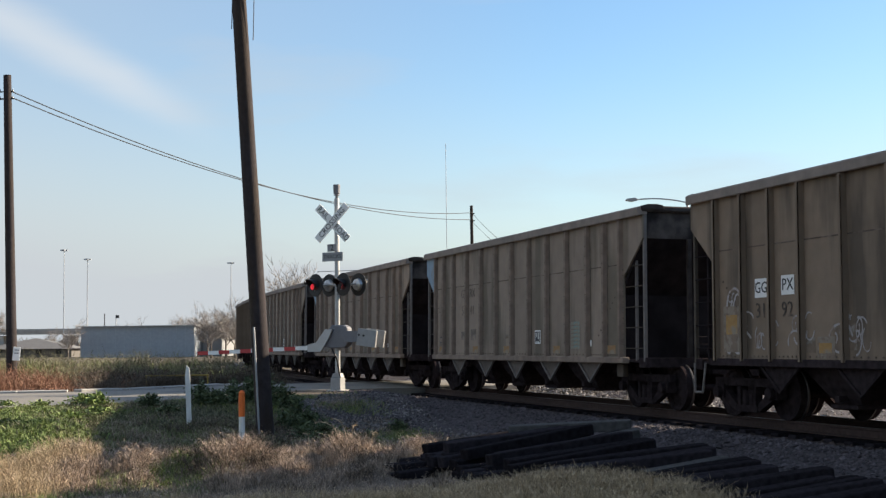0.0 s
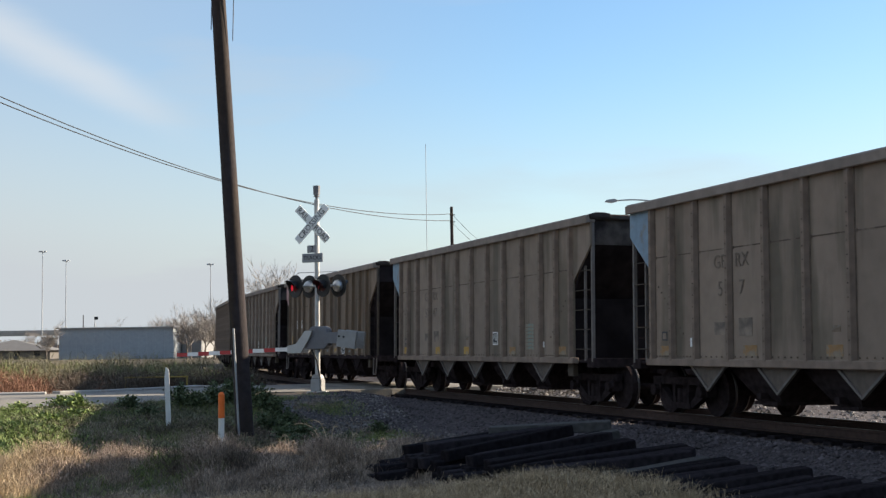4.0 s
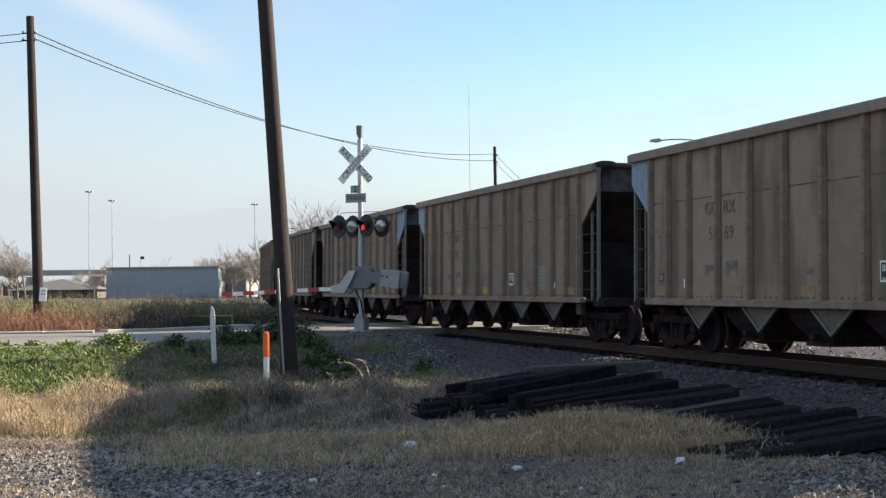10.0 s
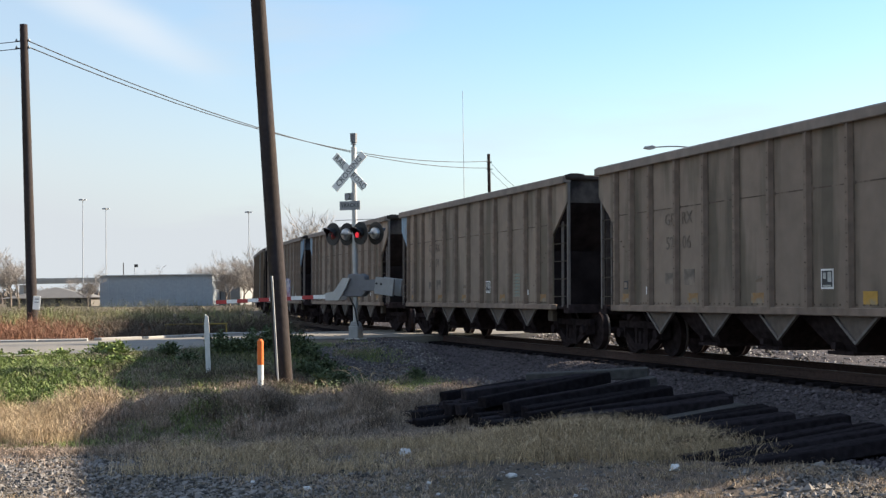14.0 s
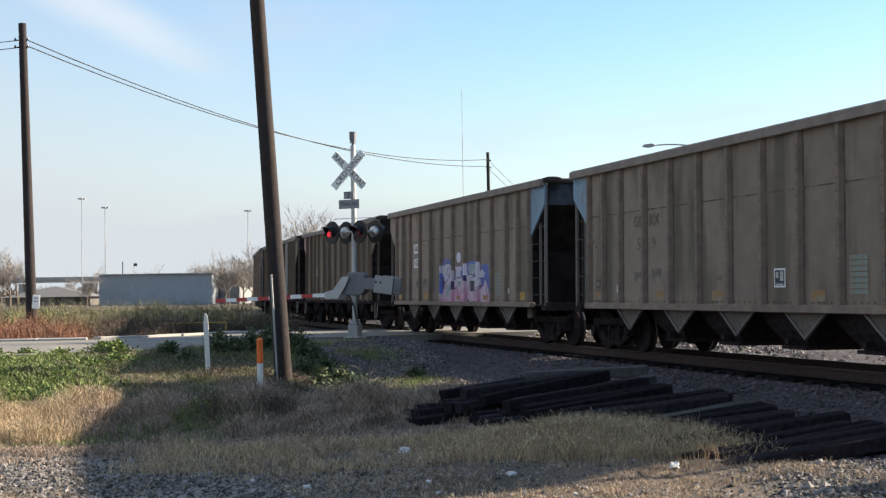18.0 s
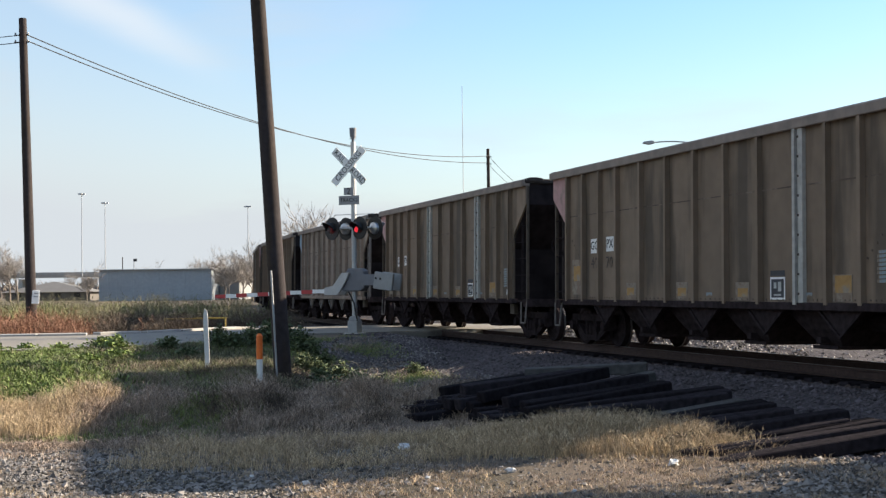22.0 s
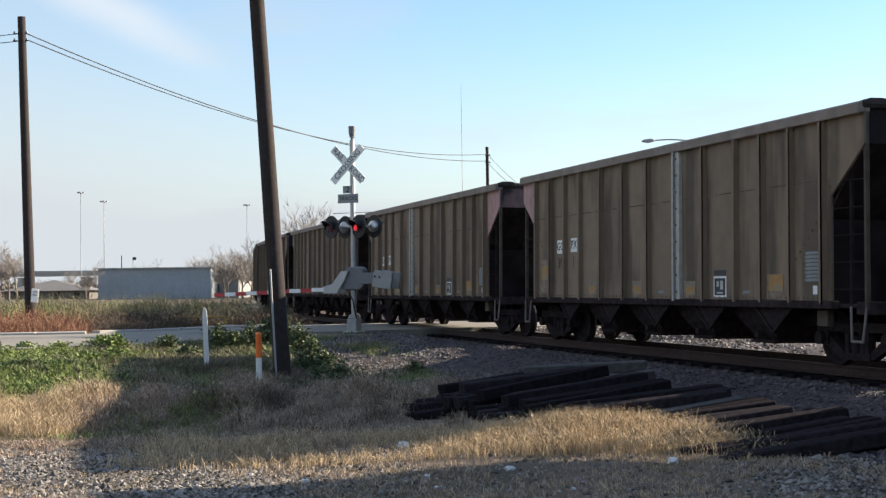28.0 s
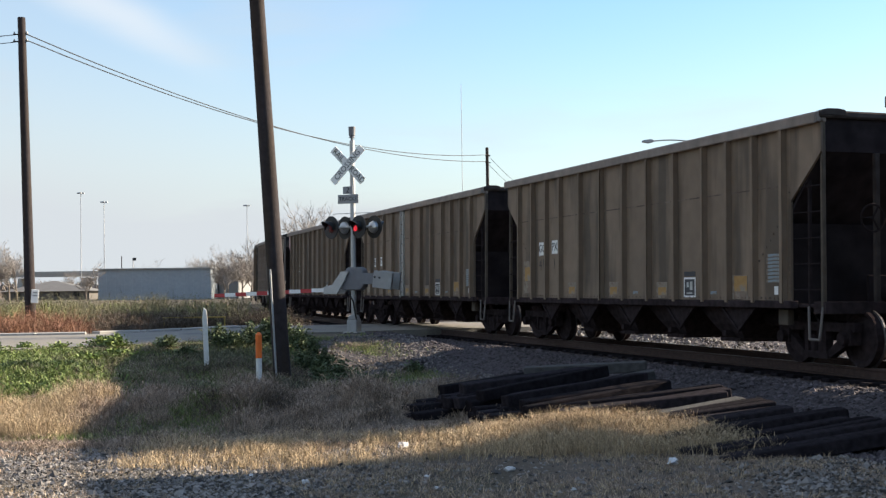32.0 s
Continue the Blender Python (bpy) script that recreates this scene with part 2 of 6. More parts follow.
M = dict(
    ground=material("soil", (0.122, 0.093, 0.069), 0.95, spread=0.4, grain=38, coarse=0.35, dark=(0.088, 0.074, 0.047), mask=0.5, mask_scale=0.25, bump=0.8),
    gravel=material("gravel_stone", (0.150, 0.138, 0.127), 0.9, spread=0.25, island=0.7, bump=0.3),
    shoulder=material("shoulder_stone", (0.135, 0.123, 0.117), 0.9, spread=0.25, island=0.5, bump=0.3),
    # same stone as the ballast, with sunlight painted in as a paler tone
    pale_ballast=material("sunlit_ballast_stone", (0.19, 0.178, 0.168), 0.9, spread=0.25, island=0.75, bump=0.3),
    bed=material("ballast_bed", (0.072, 0.061, 0.065), 0.95, spread=0.5, grain=26, coarse=0.3, dark=(0.040, 0.036, 0.039), mask=0.5, mask_scale=12.0, bump=1.0, bump_scale=26),
    ballast=material("ballast_stone", (0.080, 0.069, 0.075), 0.9, spread=0.2, island=0.4, bump=0.3),
    asphalt=material("worn_asphalt", (0.215, 0.198, 0.172), 0.9, spread=0.15, grain=30, coarse=0.4, dark=(0.14, 0.135, 0.13), mask=0.35),
    concrete=material("concrete", (0.36, 0.34, 0.31), 0.85, spread=0.15, grain=20),
    field=material("field_weed", (0.180, 0.163, 0.092), 0.85, spread=0.25, island=0.4, coarse=0.25, bump=0),
    weight=material("dark_grey_plate", (0.17, 0.17, 0.18), 0.6, 0.2, spread=0.1),
    board=material("grey_reflective_board", (0.28, 0.28, 0.28), 0.6, spread=0.1, grain=6),
    far_wood=material("far_bare_woods", (0.16, 0.135, 0.115), 0.9, spread=0.1, island=0.3, bump=0),
    stain=material("rusty_seam", (0.10, 0.074, 0.056), 0.85, spread=0.4, grain=3, bump=0, dark=(0.20, 0.155, 0.122), mask=0.45, mask_scale=2.5),
    stain_wash=material("greyish_stain", (0.17, 0.14, 0.118), 0.85, spread=0.3, grain=5, bump=0, dark=(0.232, 0.188, 0.149), mask=0.6, mask_scale=4.0),
    # wagon ends: near-black tones, far below the side paint
    end_dark=material("near_black_bulkhead_steel", (0.024, 0.020, 0.021), 0.95, spec=0.0, spread=0.4, grain=2, bump=0.1),
    end_rib=material("dark_end_frame", (0.055, 0.047, 0.044), 0.95, spec=0.0, spread=0.35, grain=5, bump=0.1),
    # end plates: base tones set below the corner sheets, with soot patches
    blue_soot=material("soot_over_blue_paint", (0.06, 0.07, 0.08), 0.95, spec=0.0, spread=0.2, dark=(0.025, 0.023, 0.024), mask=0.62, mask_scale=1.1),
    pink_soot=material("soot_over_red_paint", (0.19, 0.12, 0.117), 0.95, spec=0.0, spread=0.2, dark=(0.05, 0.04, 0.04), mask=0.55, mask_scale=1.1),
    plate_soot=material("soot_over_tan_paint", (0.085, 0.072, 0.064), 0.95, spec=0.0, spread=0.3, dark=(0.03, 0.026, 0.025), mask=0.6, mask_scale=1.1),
    rib=material("grimy_rib_paint", (0.218, 0.164, 0.128), 0.8, spread=0.25, grain=4, bump=0.2),
    rivet=material("rusty_rivets_dark_strips", (0.125, 0.096, 0.075), 0.85, spread=0.4, grain=6, bump=0),
    grime=material("dark_grime", (0.075, 0.06, 0.046), 0.85, spread=0.3, grain=5, bump=0.2),
    ladder_white=material("dusty_white_paint", (0.40, 0.385, 0.35), 0.7, spread=0.2, grain=8),
    rail=material("rusty_rail", (0.052, 0.031, 0.025), 0.85, 0.0, spread=0.3, grain=12),
    rail_head=material("polished_rail_head", (0.12, 0.105, 0.10), 0.5, 0.9, spread=0.15),
    rust_bed=material("rusty_track_bed", (0.046, 0.033, 0.028), 0.95, spread=0.5, grain=26, coarse=0.4, bump=1.0, bump_scale=26),
    rust_ballast=material("rusty_ballast_stone", (0.055, 0.040, 0.034), 0.9, spread=0.25, island=0.45, bump=0.3),
    tie=material("creosoted_wood", (0.0225, 0.0195, 0.0222), 0.95, spec=0.02, spread=0.4, grain=10, per_piece=0.3, bump=0.6),
    tie_grey=material("weathered_tie_wood", (0.054, 0.052, 0.050), 0.9, spread=0.3, grain=10, per_piece=0.2, bump=0.6),
    car=material("dirty_tan_paint", (0.254, 0.197, 0.153), 0.75, spread=0.12, grain=3, coarse=0.5, dark=(0.145, 0.118, 0.088), mask=0.45, mask_scale=1.6, streak=7.0, bays=1.143, per_piece=0.06, bump=0.1),
    car_b=material("dirty_brown_paint", (0.208, 0.153, 0.108), 0.75, spread=0.12, grain=3, coarse=0.5, dark=(0.105, 0.08, 0.058), mask=0.45, mask_scale=1.6, streak=7.0, bays=1.15, per_piece=0.06, bump=0.1),
    chord=material("grimy_top_chord", (0.225, 0.185, 0.157), 0.8, spread=0.2, grain=4, bump=0.2),
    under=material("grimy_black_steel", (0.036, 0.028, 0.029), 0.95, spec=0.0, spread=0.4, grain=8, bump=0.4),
    # near-black tone for the sloping ends and the gear between wagons
    end=material("near_black_end_sheet", (0.027, 0.022, 0.023), 0.95, spec=0.0, spread=0.4, grain=3, bump=0.05),
    ladder=material("dusty_ladder_steel", (0.155, 0.137, 0.125), 0.7, spread=0.2),
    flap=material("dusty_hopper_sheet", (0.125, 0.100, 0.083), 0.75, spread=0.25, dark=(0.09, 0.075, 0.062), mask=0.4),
    blue=material("faded_blue_paint", (0.19, 0.28, 0.37), 0.6, spread=0.15, dark=(0.2, 0.18, 0.15), mask=0.3, mask_scale=2.0),
    pink=material("faded_red_paint", (0.42, 0.25, 0.24), 0.7, spread=0.15, dark=(0.25, 0.19, 0.16), mask=0.35, mask_scale=2.0),
    steel=material("worn_wheel_steel", (0.14, 0.13, 0.128), 0.40, 0.9, spread=0.15),
    coal=material("coal", (0.02, 0.02, 0.021), 0.6, spread=0.5, grain=14, bump=1.0, bump_scale=14),
    white=material("white_paint", (0.78, 0.77, 0.74), 0.6, spread=0.06, grain=5),
    old_white=material("chalky_white_plastic", (0.68, 0.67, 0.63), 0.7, spread=0.1, grain=9, dark=(0.4, 0.38, 0.33), mask=0.15),
    black=material("black_paint", (0.02, 0.02, 0.02), 0.5, spread=0.2),
    yellow=material("yellow_paint", (0.30, 0.21, 0.05), 0.6, spread=0.15),
    orange=material("orange_plastic", (0.75, 0.16, 0.03), 0.5, spread=0.08),
    red=material("red_sheeting", (0.42, 0.050, 0.048), 0.5, spread=0.08),
    grey_paint=material("grey_cast_housing", (0.29, 0.29, 0.285), 0.5, 0.2, spread=0.1),
    silver=material("aluminium_mast", (0.40, 0.40, 0.39), 0.45, 0.4, spread=0.08),
    wood=material("dark_pole_wood", (0.033, 0.026, 0.0265), 0.9, spread=0.3, grain=8, streak=8.0, dark=(0.035, 0.025, 0.02), mask=0.5, mask_scale=3, bump=0.6),
    wire=material("black_wire", (0.03, 0.03, 0.03), 0.6, bump=0),
    galv=material("galvanised_steel", (0.30, 0.31, 0.32), 0.5, 0.6, spread=0.08),
    shed=material("blue_grey_metal_wall", (0.31, 0.33, 0.345), 0.6, spread=0.08, grain=2, bump=0),
    shed_white=material("white_metal_wall", (0.42, 0.42, 0.41), 0.6, spread=0.08, bump=0),
    annex=material("pale_grey_wall", (0.24, 0.24, 0.235), 0.7, spread=0.1, bump=0),
    roof=material("grey_shingle_roof", (0.165, 0.158, 0.15), 0.9, spread=0.15),
    bark=material("grey_bark", (0.17, 0.14, 0.115), 0.9, spread=0.25),
    twig=material("thin_twigs", (0.27, 0.24, 0.215), 0.9, spread=0.2, bump=0),
    house_wall=material("dull_brown_siding", (0.12, 0.11, 0.10), 0.85, spread=0.15),
    brush=material("dark_brown_brush", (0.105, 0.08, 0.058), 0.85, spread=0.15, island=0.45, bump=0),
    straw=material("dry_straw_grass", (0.44, 0.335, 0.208), 0.8, spread=0.15, island=0.45, coarse=0.8, bump=0),
    brown_grass=material("dead_brown_grass", (0.33, 0.252, 0.190), 0.85, spread=0.15, island=0.45, bump=0),
    red_weed=material("russet_weed", (0.235, 0.118, 0.072), 0.85, spread=0.15, island=0.4, bump=0),
    green_grass=material("green_grass", (0.165, 0.198, 0.062), 0.7, spread=0.15, island=0.45, bump=0),
    bank_green=material("dull_green_grass", (0.150, 0.146, 0.088), 0.8, spread=0.15, island=0.45, bump=0),
    # weed leaf with shade painted in, for clumps beside the leaning pole
    shaded_leaf=material("shaded_weed_leaf", (0.098, 0.124, 0.060), 0.75, spread=0.15, island=0.4, bump=0),
    leaf=material("broad_weed_leaf", (0.148, 0.196, 0.054), 0.6, spread=0.15, island=0.4, bump=0),
    lens=material("red_signal_lens", (0.05, 0.006, 0.006), 0.3, spread=0.1, bump=0.1, spec=0.5),
    glow=material("lit_red_lamp", (0.6, 0.02, 0.02), 0.4, bump=0, emission=((1.0, 0.03, 0.06), 0.20)),
    mirror=material("polished_lamp_back", (0.5, 0.5, 0.5), 0.35, 0.9, spread=0.08, bump=0),
    plastic=material("white_plastic_film", (0.62, 0.62, 0.62), 0.5, spread=0.08, bump=0.4),
)


# ---- mesh helpers ----
class Shape:
    """Gathers vertices and faces of one mesh."""

    def __init__(self):
        self.v, self.f = [], []

    def add(self, verts, faces):
        k = len(self.v)
        self.v += [tuple(p) for p in verts]
        self.f += [tuple(i + k for i in f) for f in faces]
        return self

    def box(self, x0, x1, y0, y1, z0, z1, m=None):
        p = [(x, y, z) for z in (z0, z1) for x, y in ((x0, y0), (x1, y0), (x1, y1), (x0, y1))]
        if m is not None:
            p = [m @ Vector(q) for q in p]
        return self.add(p, [(3, 2, 1, 0), (4, 5, 6, 7), (0, 1, 5, 4), (1, 2, 6, 5), (2, 3, 7, 6), (3, 0, 4, 7)])

    def tube(self, a, b, r0, r1=None, n=8, caps=True):
        r1 = r0 if r1 is None else r1
        a, b = Vector(a), Vector(b)
        q = (b - a).to_track_quat("Z", "Y")
        p = []
        for c, r in ((a, r0), (b, r1)):
            p += [c + q @ Vector((r * math.cos(6.28318 * i / n), r * math.sin(6.28318 * i / n), 0)) for i in range(n)]
        f = [(i, (i + 1) % n, n + (i + 1) % n, n + i) for i in range(n)]
        if caps:
            f += [tuple(range(n))[::-1], tuple(range(n, 2 * n))]
        return self.add(p, f)

    def prism(self, outline, y0, y1, m=None):
        """An outline in x and z, drawn out along y."""
        n = len(outline)
        p = [(x, y, z) for y in (y0, y1) for x, z in outline]
        if m is not None:
            p = [m @ Vector(q) for q in p]
        return self.add(p, [tuple(range(n)), tuple(range(2 * n - 1, n - 1, -1))] +
                        [(i + n, (i + 1) % n + n, (i + 1) % n, i) for i in range(n)])

    def rings(self, rows, close=True):
        """Skins rows of equal length."""
        k, n = len(self.v), len(rows[0])
        for r in rows:
            self.v += [tuple(p) for p in r]
        for j in range(len(rows) - 1):
            for i in range(n if close else n - 1):
                a, b = k + j * n + i, k + j * n + (i + 1) % n
                self.f.append((a, b, b + n, a + n))
        return self

    def mesh(self, name, bevel=0.0, smooth=False):
        me = bpy.data.meshes.new(name)
        me.from_pydata(self.v, [], self.f)
        bm = bmesh.new()
        bm.from_mesh(me)
        if len(bm.faces) < 3000:
            bmesh.ops.recalc_face_normals(bm, faces=bm.faces)
        if bevel:
            bmesh.ops.bevel(bm, geom=bm.edges[:], offset=bevel, segments=1, affect="EDGES", clamp_overlap=True)
        bm.to_mesh(me)
        bm.free()
        if smooth:
            me.polygons.foreach_set("use_smooth", [True] * len(me.polygons))
        return me


def part(name, shape, mat, parent=None, label="", at=None, bevel=0.0, smooth=False):
    me = shape if isinstance(shape, bpy.types.Mesh) else shape.mesh(name, bevel, smooth)
    if mat is not None and not me.materials:
        me.materials.append(M[mat] if isinstance(mat, str) else mat)
    ob = new(name, me)
    if parent is not None:
        ob.parent = parent
    if at is not None:
        ob.matrix_basis = at
    if label:
        ob["label"] = label
    return ob


def thing(name, label, category, at=None, group="", kind=""):
    ob = new(name)
    ob.empty_display_size = 0.2
    if at is not None:
        ob.matrix_basis = at
    return tagged(ob, label, category, group, kind)


def text_mesh(body, size, align="CENTER", extrude=0.002):
    cu = bpy.data.curves.new("text", "FONT")
    cu.body, cu.size, cu.align_x, cu.align_y, cu.extrude = body, size, align, "CENTER", extrude
    cu.resolution_u = 2
    ob = bpy.data.objects.new("text", cu)
    scene.collection.objects.link(ob)
    bpy.context.view_layer.update()
    me = bpy.data.meshes.new_from_object(ob.evaluated_get(bpy.context.evaluated_depsgraph_get()))
    me.materials.clear()
    bpy.data.objects.remove(ob)
    return me


# ---- the line of the track: rail top, metres from its nearest milestone ----
TX0, TY0, TH0, K1, K2, K3 = 6.6813, 24.2981, radians(107.3735), 0.02975, -0.06249, -0.02914
CANT, GRADE = radians(0.794), 0.001733
STEP = 0.5
_s = np.arange(-160, 620, STEP)
_q = np.clip(_s, -60, 110) / 50
_th = TH0 + K1 * _q + K2 * _q ** 2 + K3 * _q ** 3
_x, _y = np.cumsum(np.cos(_th)) * STEP, np.cumsum(np.sin(_th)) * STEP
_i0 = int(np.searchsorted(_s, 0))
_x, _y = _x - _x[_i0] + TX0, _y - _y[_i0] + TY0


def track_at(s, side=0.0):
    """Ground place and heading of the track at s, side metres towards the grass."""
    x, y, th = np.interp(s, _s, _x), np.interp(s, _s, _y), np.interp(s, _s, _th)
    return x - side * math.sin(th), y + side * math.cos(th), th


def track_z(s):
    return GRADE * min(max(s, -40.0), 200.0)


_line = np.c_[_x, _y][(_s > -120) & (_s < 330)]
_ls = _s[(_s > -120) & (_s < 330)]
_lt = _th[(_s > -120) & (_s < 330)]


def near_track(x, y):
    """Milestone and signed distance (plus: the camera's side) of a place."""
    d2 = (_line[:, 0] - x) ** 2 + (_line[:, 1] - y) ** 2
    i = int(np.argmin(d2))
    th = _lt[i]
    return float(_ls[i]), float(-(x - _line[i, 0]) * math.sin(th) + (y - _line[i, 1]) * math.cos(th))


def smooth(a, b, x):
    t = min(max((x - a) / (b - a), 0.0), 1.0)
    return t * t * (3 - 2 * t)


ROAD = ((-160, 36), (-60, 39.5), (-22, 41), (-12, 42), (-6, 44.3), (0, 47.2), (8, 50.8), (30, 59), (110, 86))


def road_mid(x):
    return float(np.interp(x, [p[0] for p in ROAD], [p[1] for p in ROAD]))


def road_near(x):
    """The edge of the road on the grass side."""
    return road_mid(x) - 4.0 - 6.3 * (1 - smooth(-7.5, -4.6, x)) - 0.8 * (1 - smooth(-9.6, -8.2, x))


def road_far(x):
    """The edge of the road on the field side."""
    return road_mid(x) + 4.0 - 4.2 * (1 - smooth(-11.5, -6.0, x))


def ground_z(x, y):
    s, d = near_track(x, y)
    e = abs(d)
    zt = track_z(s)
    bed = zt - 0.24
    if d >= 0:
        low = -0.72 - 0.14 * smooth(7, 10.5, d) - 0.10 * (1 - smooth(14.6, 17.0, y)) * smooth(5.4, 6.6, d) * (1 - smooth(7.5, 10.5, d))
    else:
        low = zt - 0.62
    z = bed + (low - bed) * smooth(1.75, 3.9, e)
    # the ground rises to the road and beyond it lies level
    up = smooth(31, 37.5, y - 0.25 * (x + 10) if x < -3 else y + 0.15 * x)
    if e > 1.75:
        flat = 0.0 + 0.05 * smooth(-12, -2, x)
        z = z + (flat - z) * up * smooth(1.75, 3.4, e)
    z += (0.05 + 0.05 * smooth(18, 20, y) * (1 - smooth(30, 36, y))) * smooth(3.2, 5, e) * (noise.noise(Vector((x * 0.35, y * 0.35, 0))) + 0.4 * noise.noise(Vector((x * 1.3, y * 1.3, 3))))
    # the grassy bank below the road
    if d > 5 and x < 0 and 21 < y < 38:
        u = x + 6.9 + 0.22 * (y - 26)
        z += (-0.16 - z) * (1 - smooth(-0.6, 1.5, u)) * smooth(22.0, 27.5, y) * (1 - smooth(36.5, 38, y)) if z < -0.16 else 0
    if d > 3.6 and -20 < x < -1 and 24 < y < 38:
        bank = float(np.interp(y, (24, 27, 31, 33), (-0.80, -0.56, -0.28, -0.02))) + 0.06 * noise.noise(Vector((x * 0.8, y * 0.8, 81)))
        if bank > z:
            z += (bank - z) * (1 - smooth(-4.4, -2.2, x)) * smooth(3.6, 5.0, d)
    # uneven mounds in the hollow, and the grassy rise before the old ties
    if d > 4.4:
        hollow = smooth(19.5, 22, y) * (1 - smooth(27, 31, y)) * smooth(6.2, 8.0, d)
        z += 0.15 * hollow * (noise.noise(Vector((x * 0.75, y * 0.5, 41))) + 0.35 * noise.noise(Vector((x * 2.1, y * 1.6, 43))))
        ridge = math.exp(-((y - 23.6 - 0.06 * x) / 1.15) ** 2) * smooth(-7.6, -6.2, x) * (1 - smooth(-0.4, 1.6, x)) * smooth(4.6, 6.0, d)
        z += ridge * (0.17 + 0.13 * (1 - smooth(-3.5, -0.5, x)) + 0.11 * noise.noise(Vector((x * 0.9, y * 0.6, 61))) + 0.08 * noise.noise(Vector((x * 2.6, y * 2.2, 63))))
        z += 0.24 * math.exp(-((x - 2.2) / 1.5) ** 2 - ((y - 18.2) / 1.0) ** 2) * smooth(4.4, 5.2, d)
    r = max(road_near(x) - y, y - road_far(x))
    fall = 2.5 + 3.0 * (1 - smooth(-4.5, -1.5, x)) if y < road_mid(x) else 2.5
    if r < fall and e > 1.7:
        z = z + (0.0 - z) * (1 - smooth(0.2, fall, r)) * (smooth(1.7, 3.0, e))
    return z

# ---- ground ----
def spaced(lo, hi, fine, near, growth=1.09):
    """Coordinates that are fine between lo and hi, and widen out to 2.6 km."""
    mid = list(np.arange(lo, hi, fine))
    out, step = [hi], near
    while out[-1] < 2600:
        out.append(out[-1] + step)
        step *= growth
    back, step = [lo], near
    while back[-1] > -2600:
        back.append(back[-1] - step)
        step *= growth
    return back[:0:-1] + mid + out


def build_ground():
    xs, ys = spaced(-16, 14, 0.3, 0.4, 1.13), spaced(6, 56, 0.3, 0.4, 1.13)
    verts = [(x, y, ground_z(x, y) if abs(x) < 250 and -80 < y < 330 else 0.0) for y in ys for x in xs]
    w = len(xs)
    faces = [(j * w + i, j * w + i + 1, (j + 1) * w + i + 1, (j + 1) * w + i) for j in range(len(ys) - 1) for i in range(w - 1)]
    me = bpy.data.meshes.new("ground")
    me.from_pydata(verts, [], faces)
    me.polygons.foreach_set("use_smooth", [True] * len(me.polygons))
    me.materials.append(M["ground"])
    tagged(new("ground", me), "bare soil and thin dead grass beside the railway", "ground", kind="structure")


build_ground()


def build_road():
    top = Shape()
    rows = []
    for i in range(0, 432):
        x = -120 + i * 0.5
        y = road_mid(x)
        dx, dy = 1.2, road_mid(x + 0.6) - road_mid(x - 0.6)
        n = Vector((-dy, dx, 0)).normalized()
        r = []
        reach = y - road_near(x) + 0.25 * noise.noise(Vector((x * 0.5, 0, 71))) + 0.12 * noise.noise(Vector((x * 2.1, 0, 73)))
        for k in np.linspace(-reach, road_far(x) - y, 9):
            p = Vector((x, y + k, 0)) if k < 0 or x < -5 else Vector((x, y, 0)) + n * k
            s, d = near_track(p.x, p.y)
            z = 0.055 + 0.03 * (1 - min(1.0, abs(k) / 4) ** 2) if x > -6 else 0.06
            near = 1 - smooth(1.6, 4.5, abs(d))
            z = z + (track_z(s) + 0.012 - z) * near
            r.append((p.x, p.y, z))
        rows.append(r)
    low = [[(p[0], p[1], p[2] - 0.25) for p in r] for r in rows]
    top.rings(rows, close=False)
    for a, b in ((0, 0), (-1, -1)):
        top.rings([[r[a] for r in rows], [r[b] for r in low]], close=False)
    road = part("road", top, "asphalt", smooth=False)
    tagged(road, "worn grey asphalt road over the level crossing", "road", kind="structure")
    # kerb stones along the far side
    kerb = thing("kerb", "pale concrete kerb along the road", "kerb", kind="structure")
    stone = Shape().box(-0.742, 0.742, -0.34, 0.14, -0.12, 0.10).mesh("kerb_stone", 0.02)
    stone.materials.append(M["concrete"])
    x = -60.0
    while x < -6.2:
        dy = road_far(x + 0.5) - road_far(x - 0.5)
        o = part("kerb_stone", stone, None, kerb)
        o.matrix_basis = pose(x, road_far(x) + 0.30 + random.uniform(-0.03, 0.03), 0.035 + random.uniform(-0.012, 0.012), random.uniform(-2, 2), random.uniform(-1.2, 1.2), math.degrees(math.atan(dy)) + random.uniform(-1, 1))
        x += 1.5 / math.hypot(1, dy)


build_road()


def rail_outline():
    return [(-0.07, -0.175), (0.07, -0.175), (0.07, -0.16), (0.012, -0.14), (0.012, -0.045), (0.036, -0.035), (0.036, -0.004),
            (0.03, 0.0), (-0.03, 0.0), (-0.036, -0.004), (-0.036, -0.035), (-0.012, -0.045), (-0.012, -0.14), (-0.07, -0.16)]


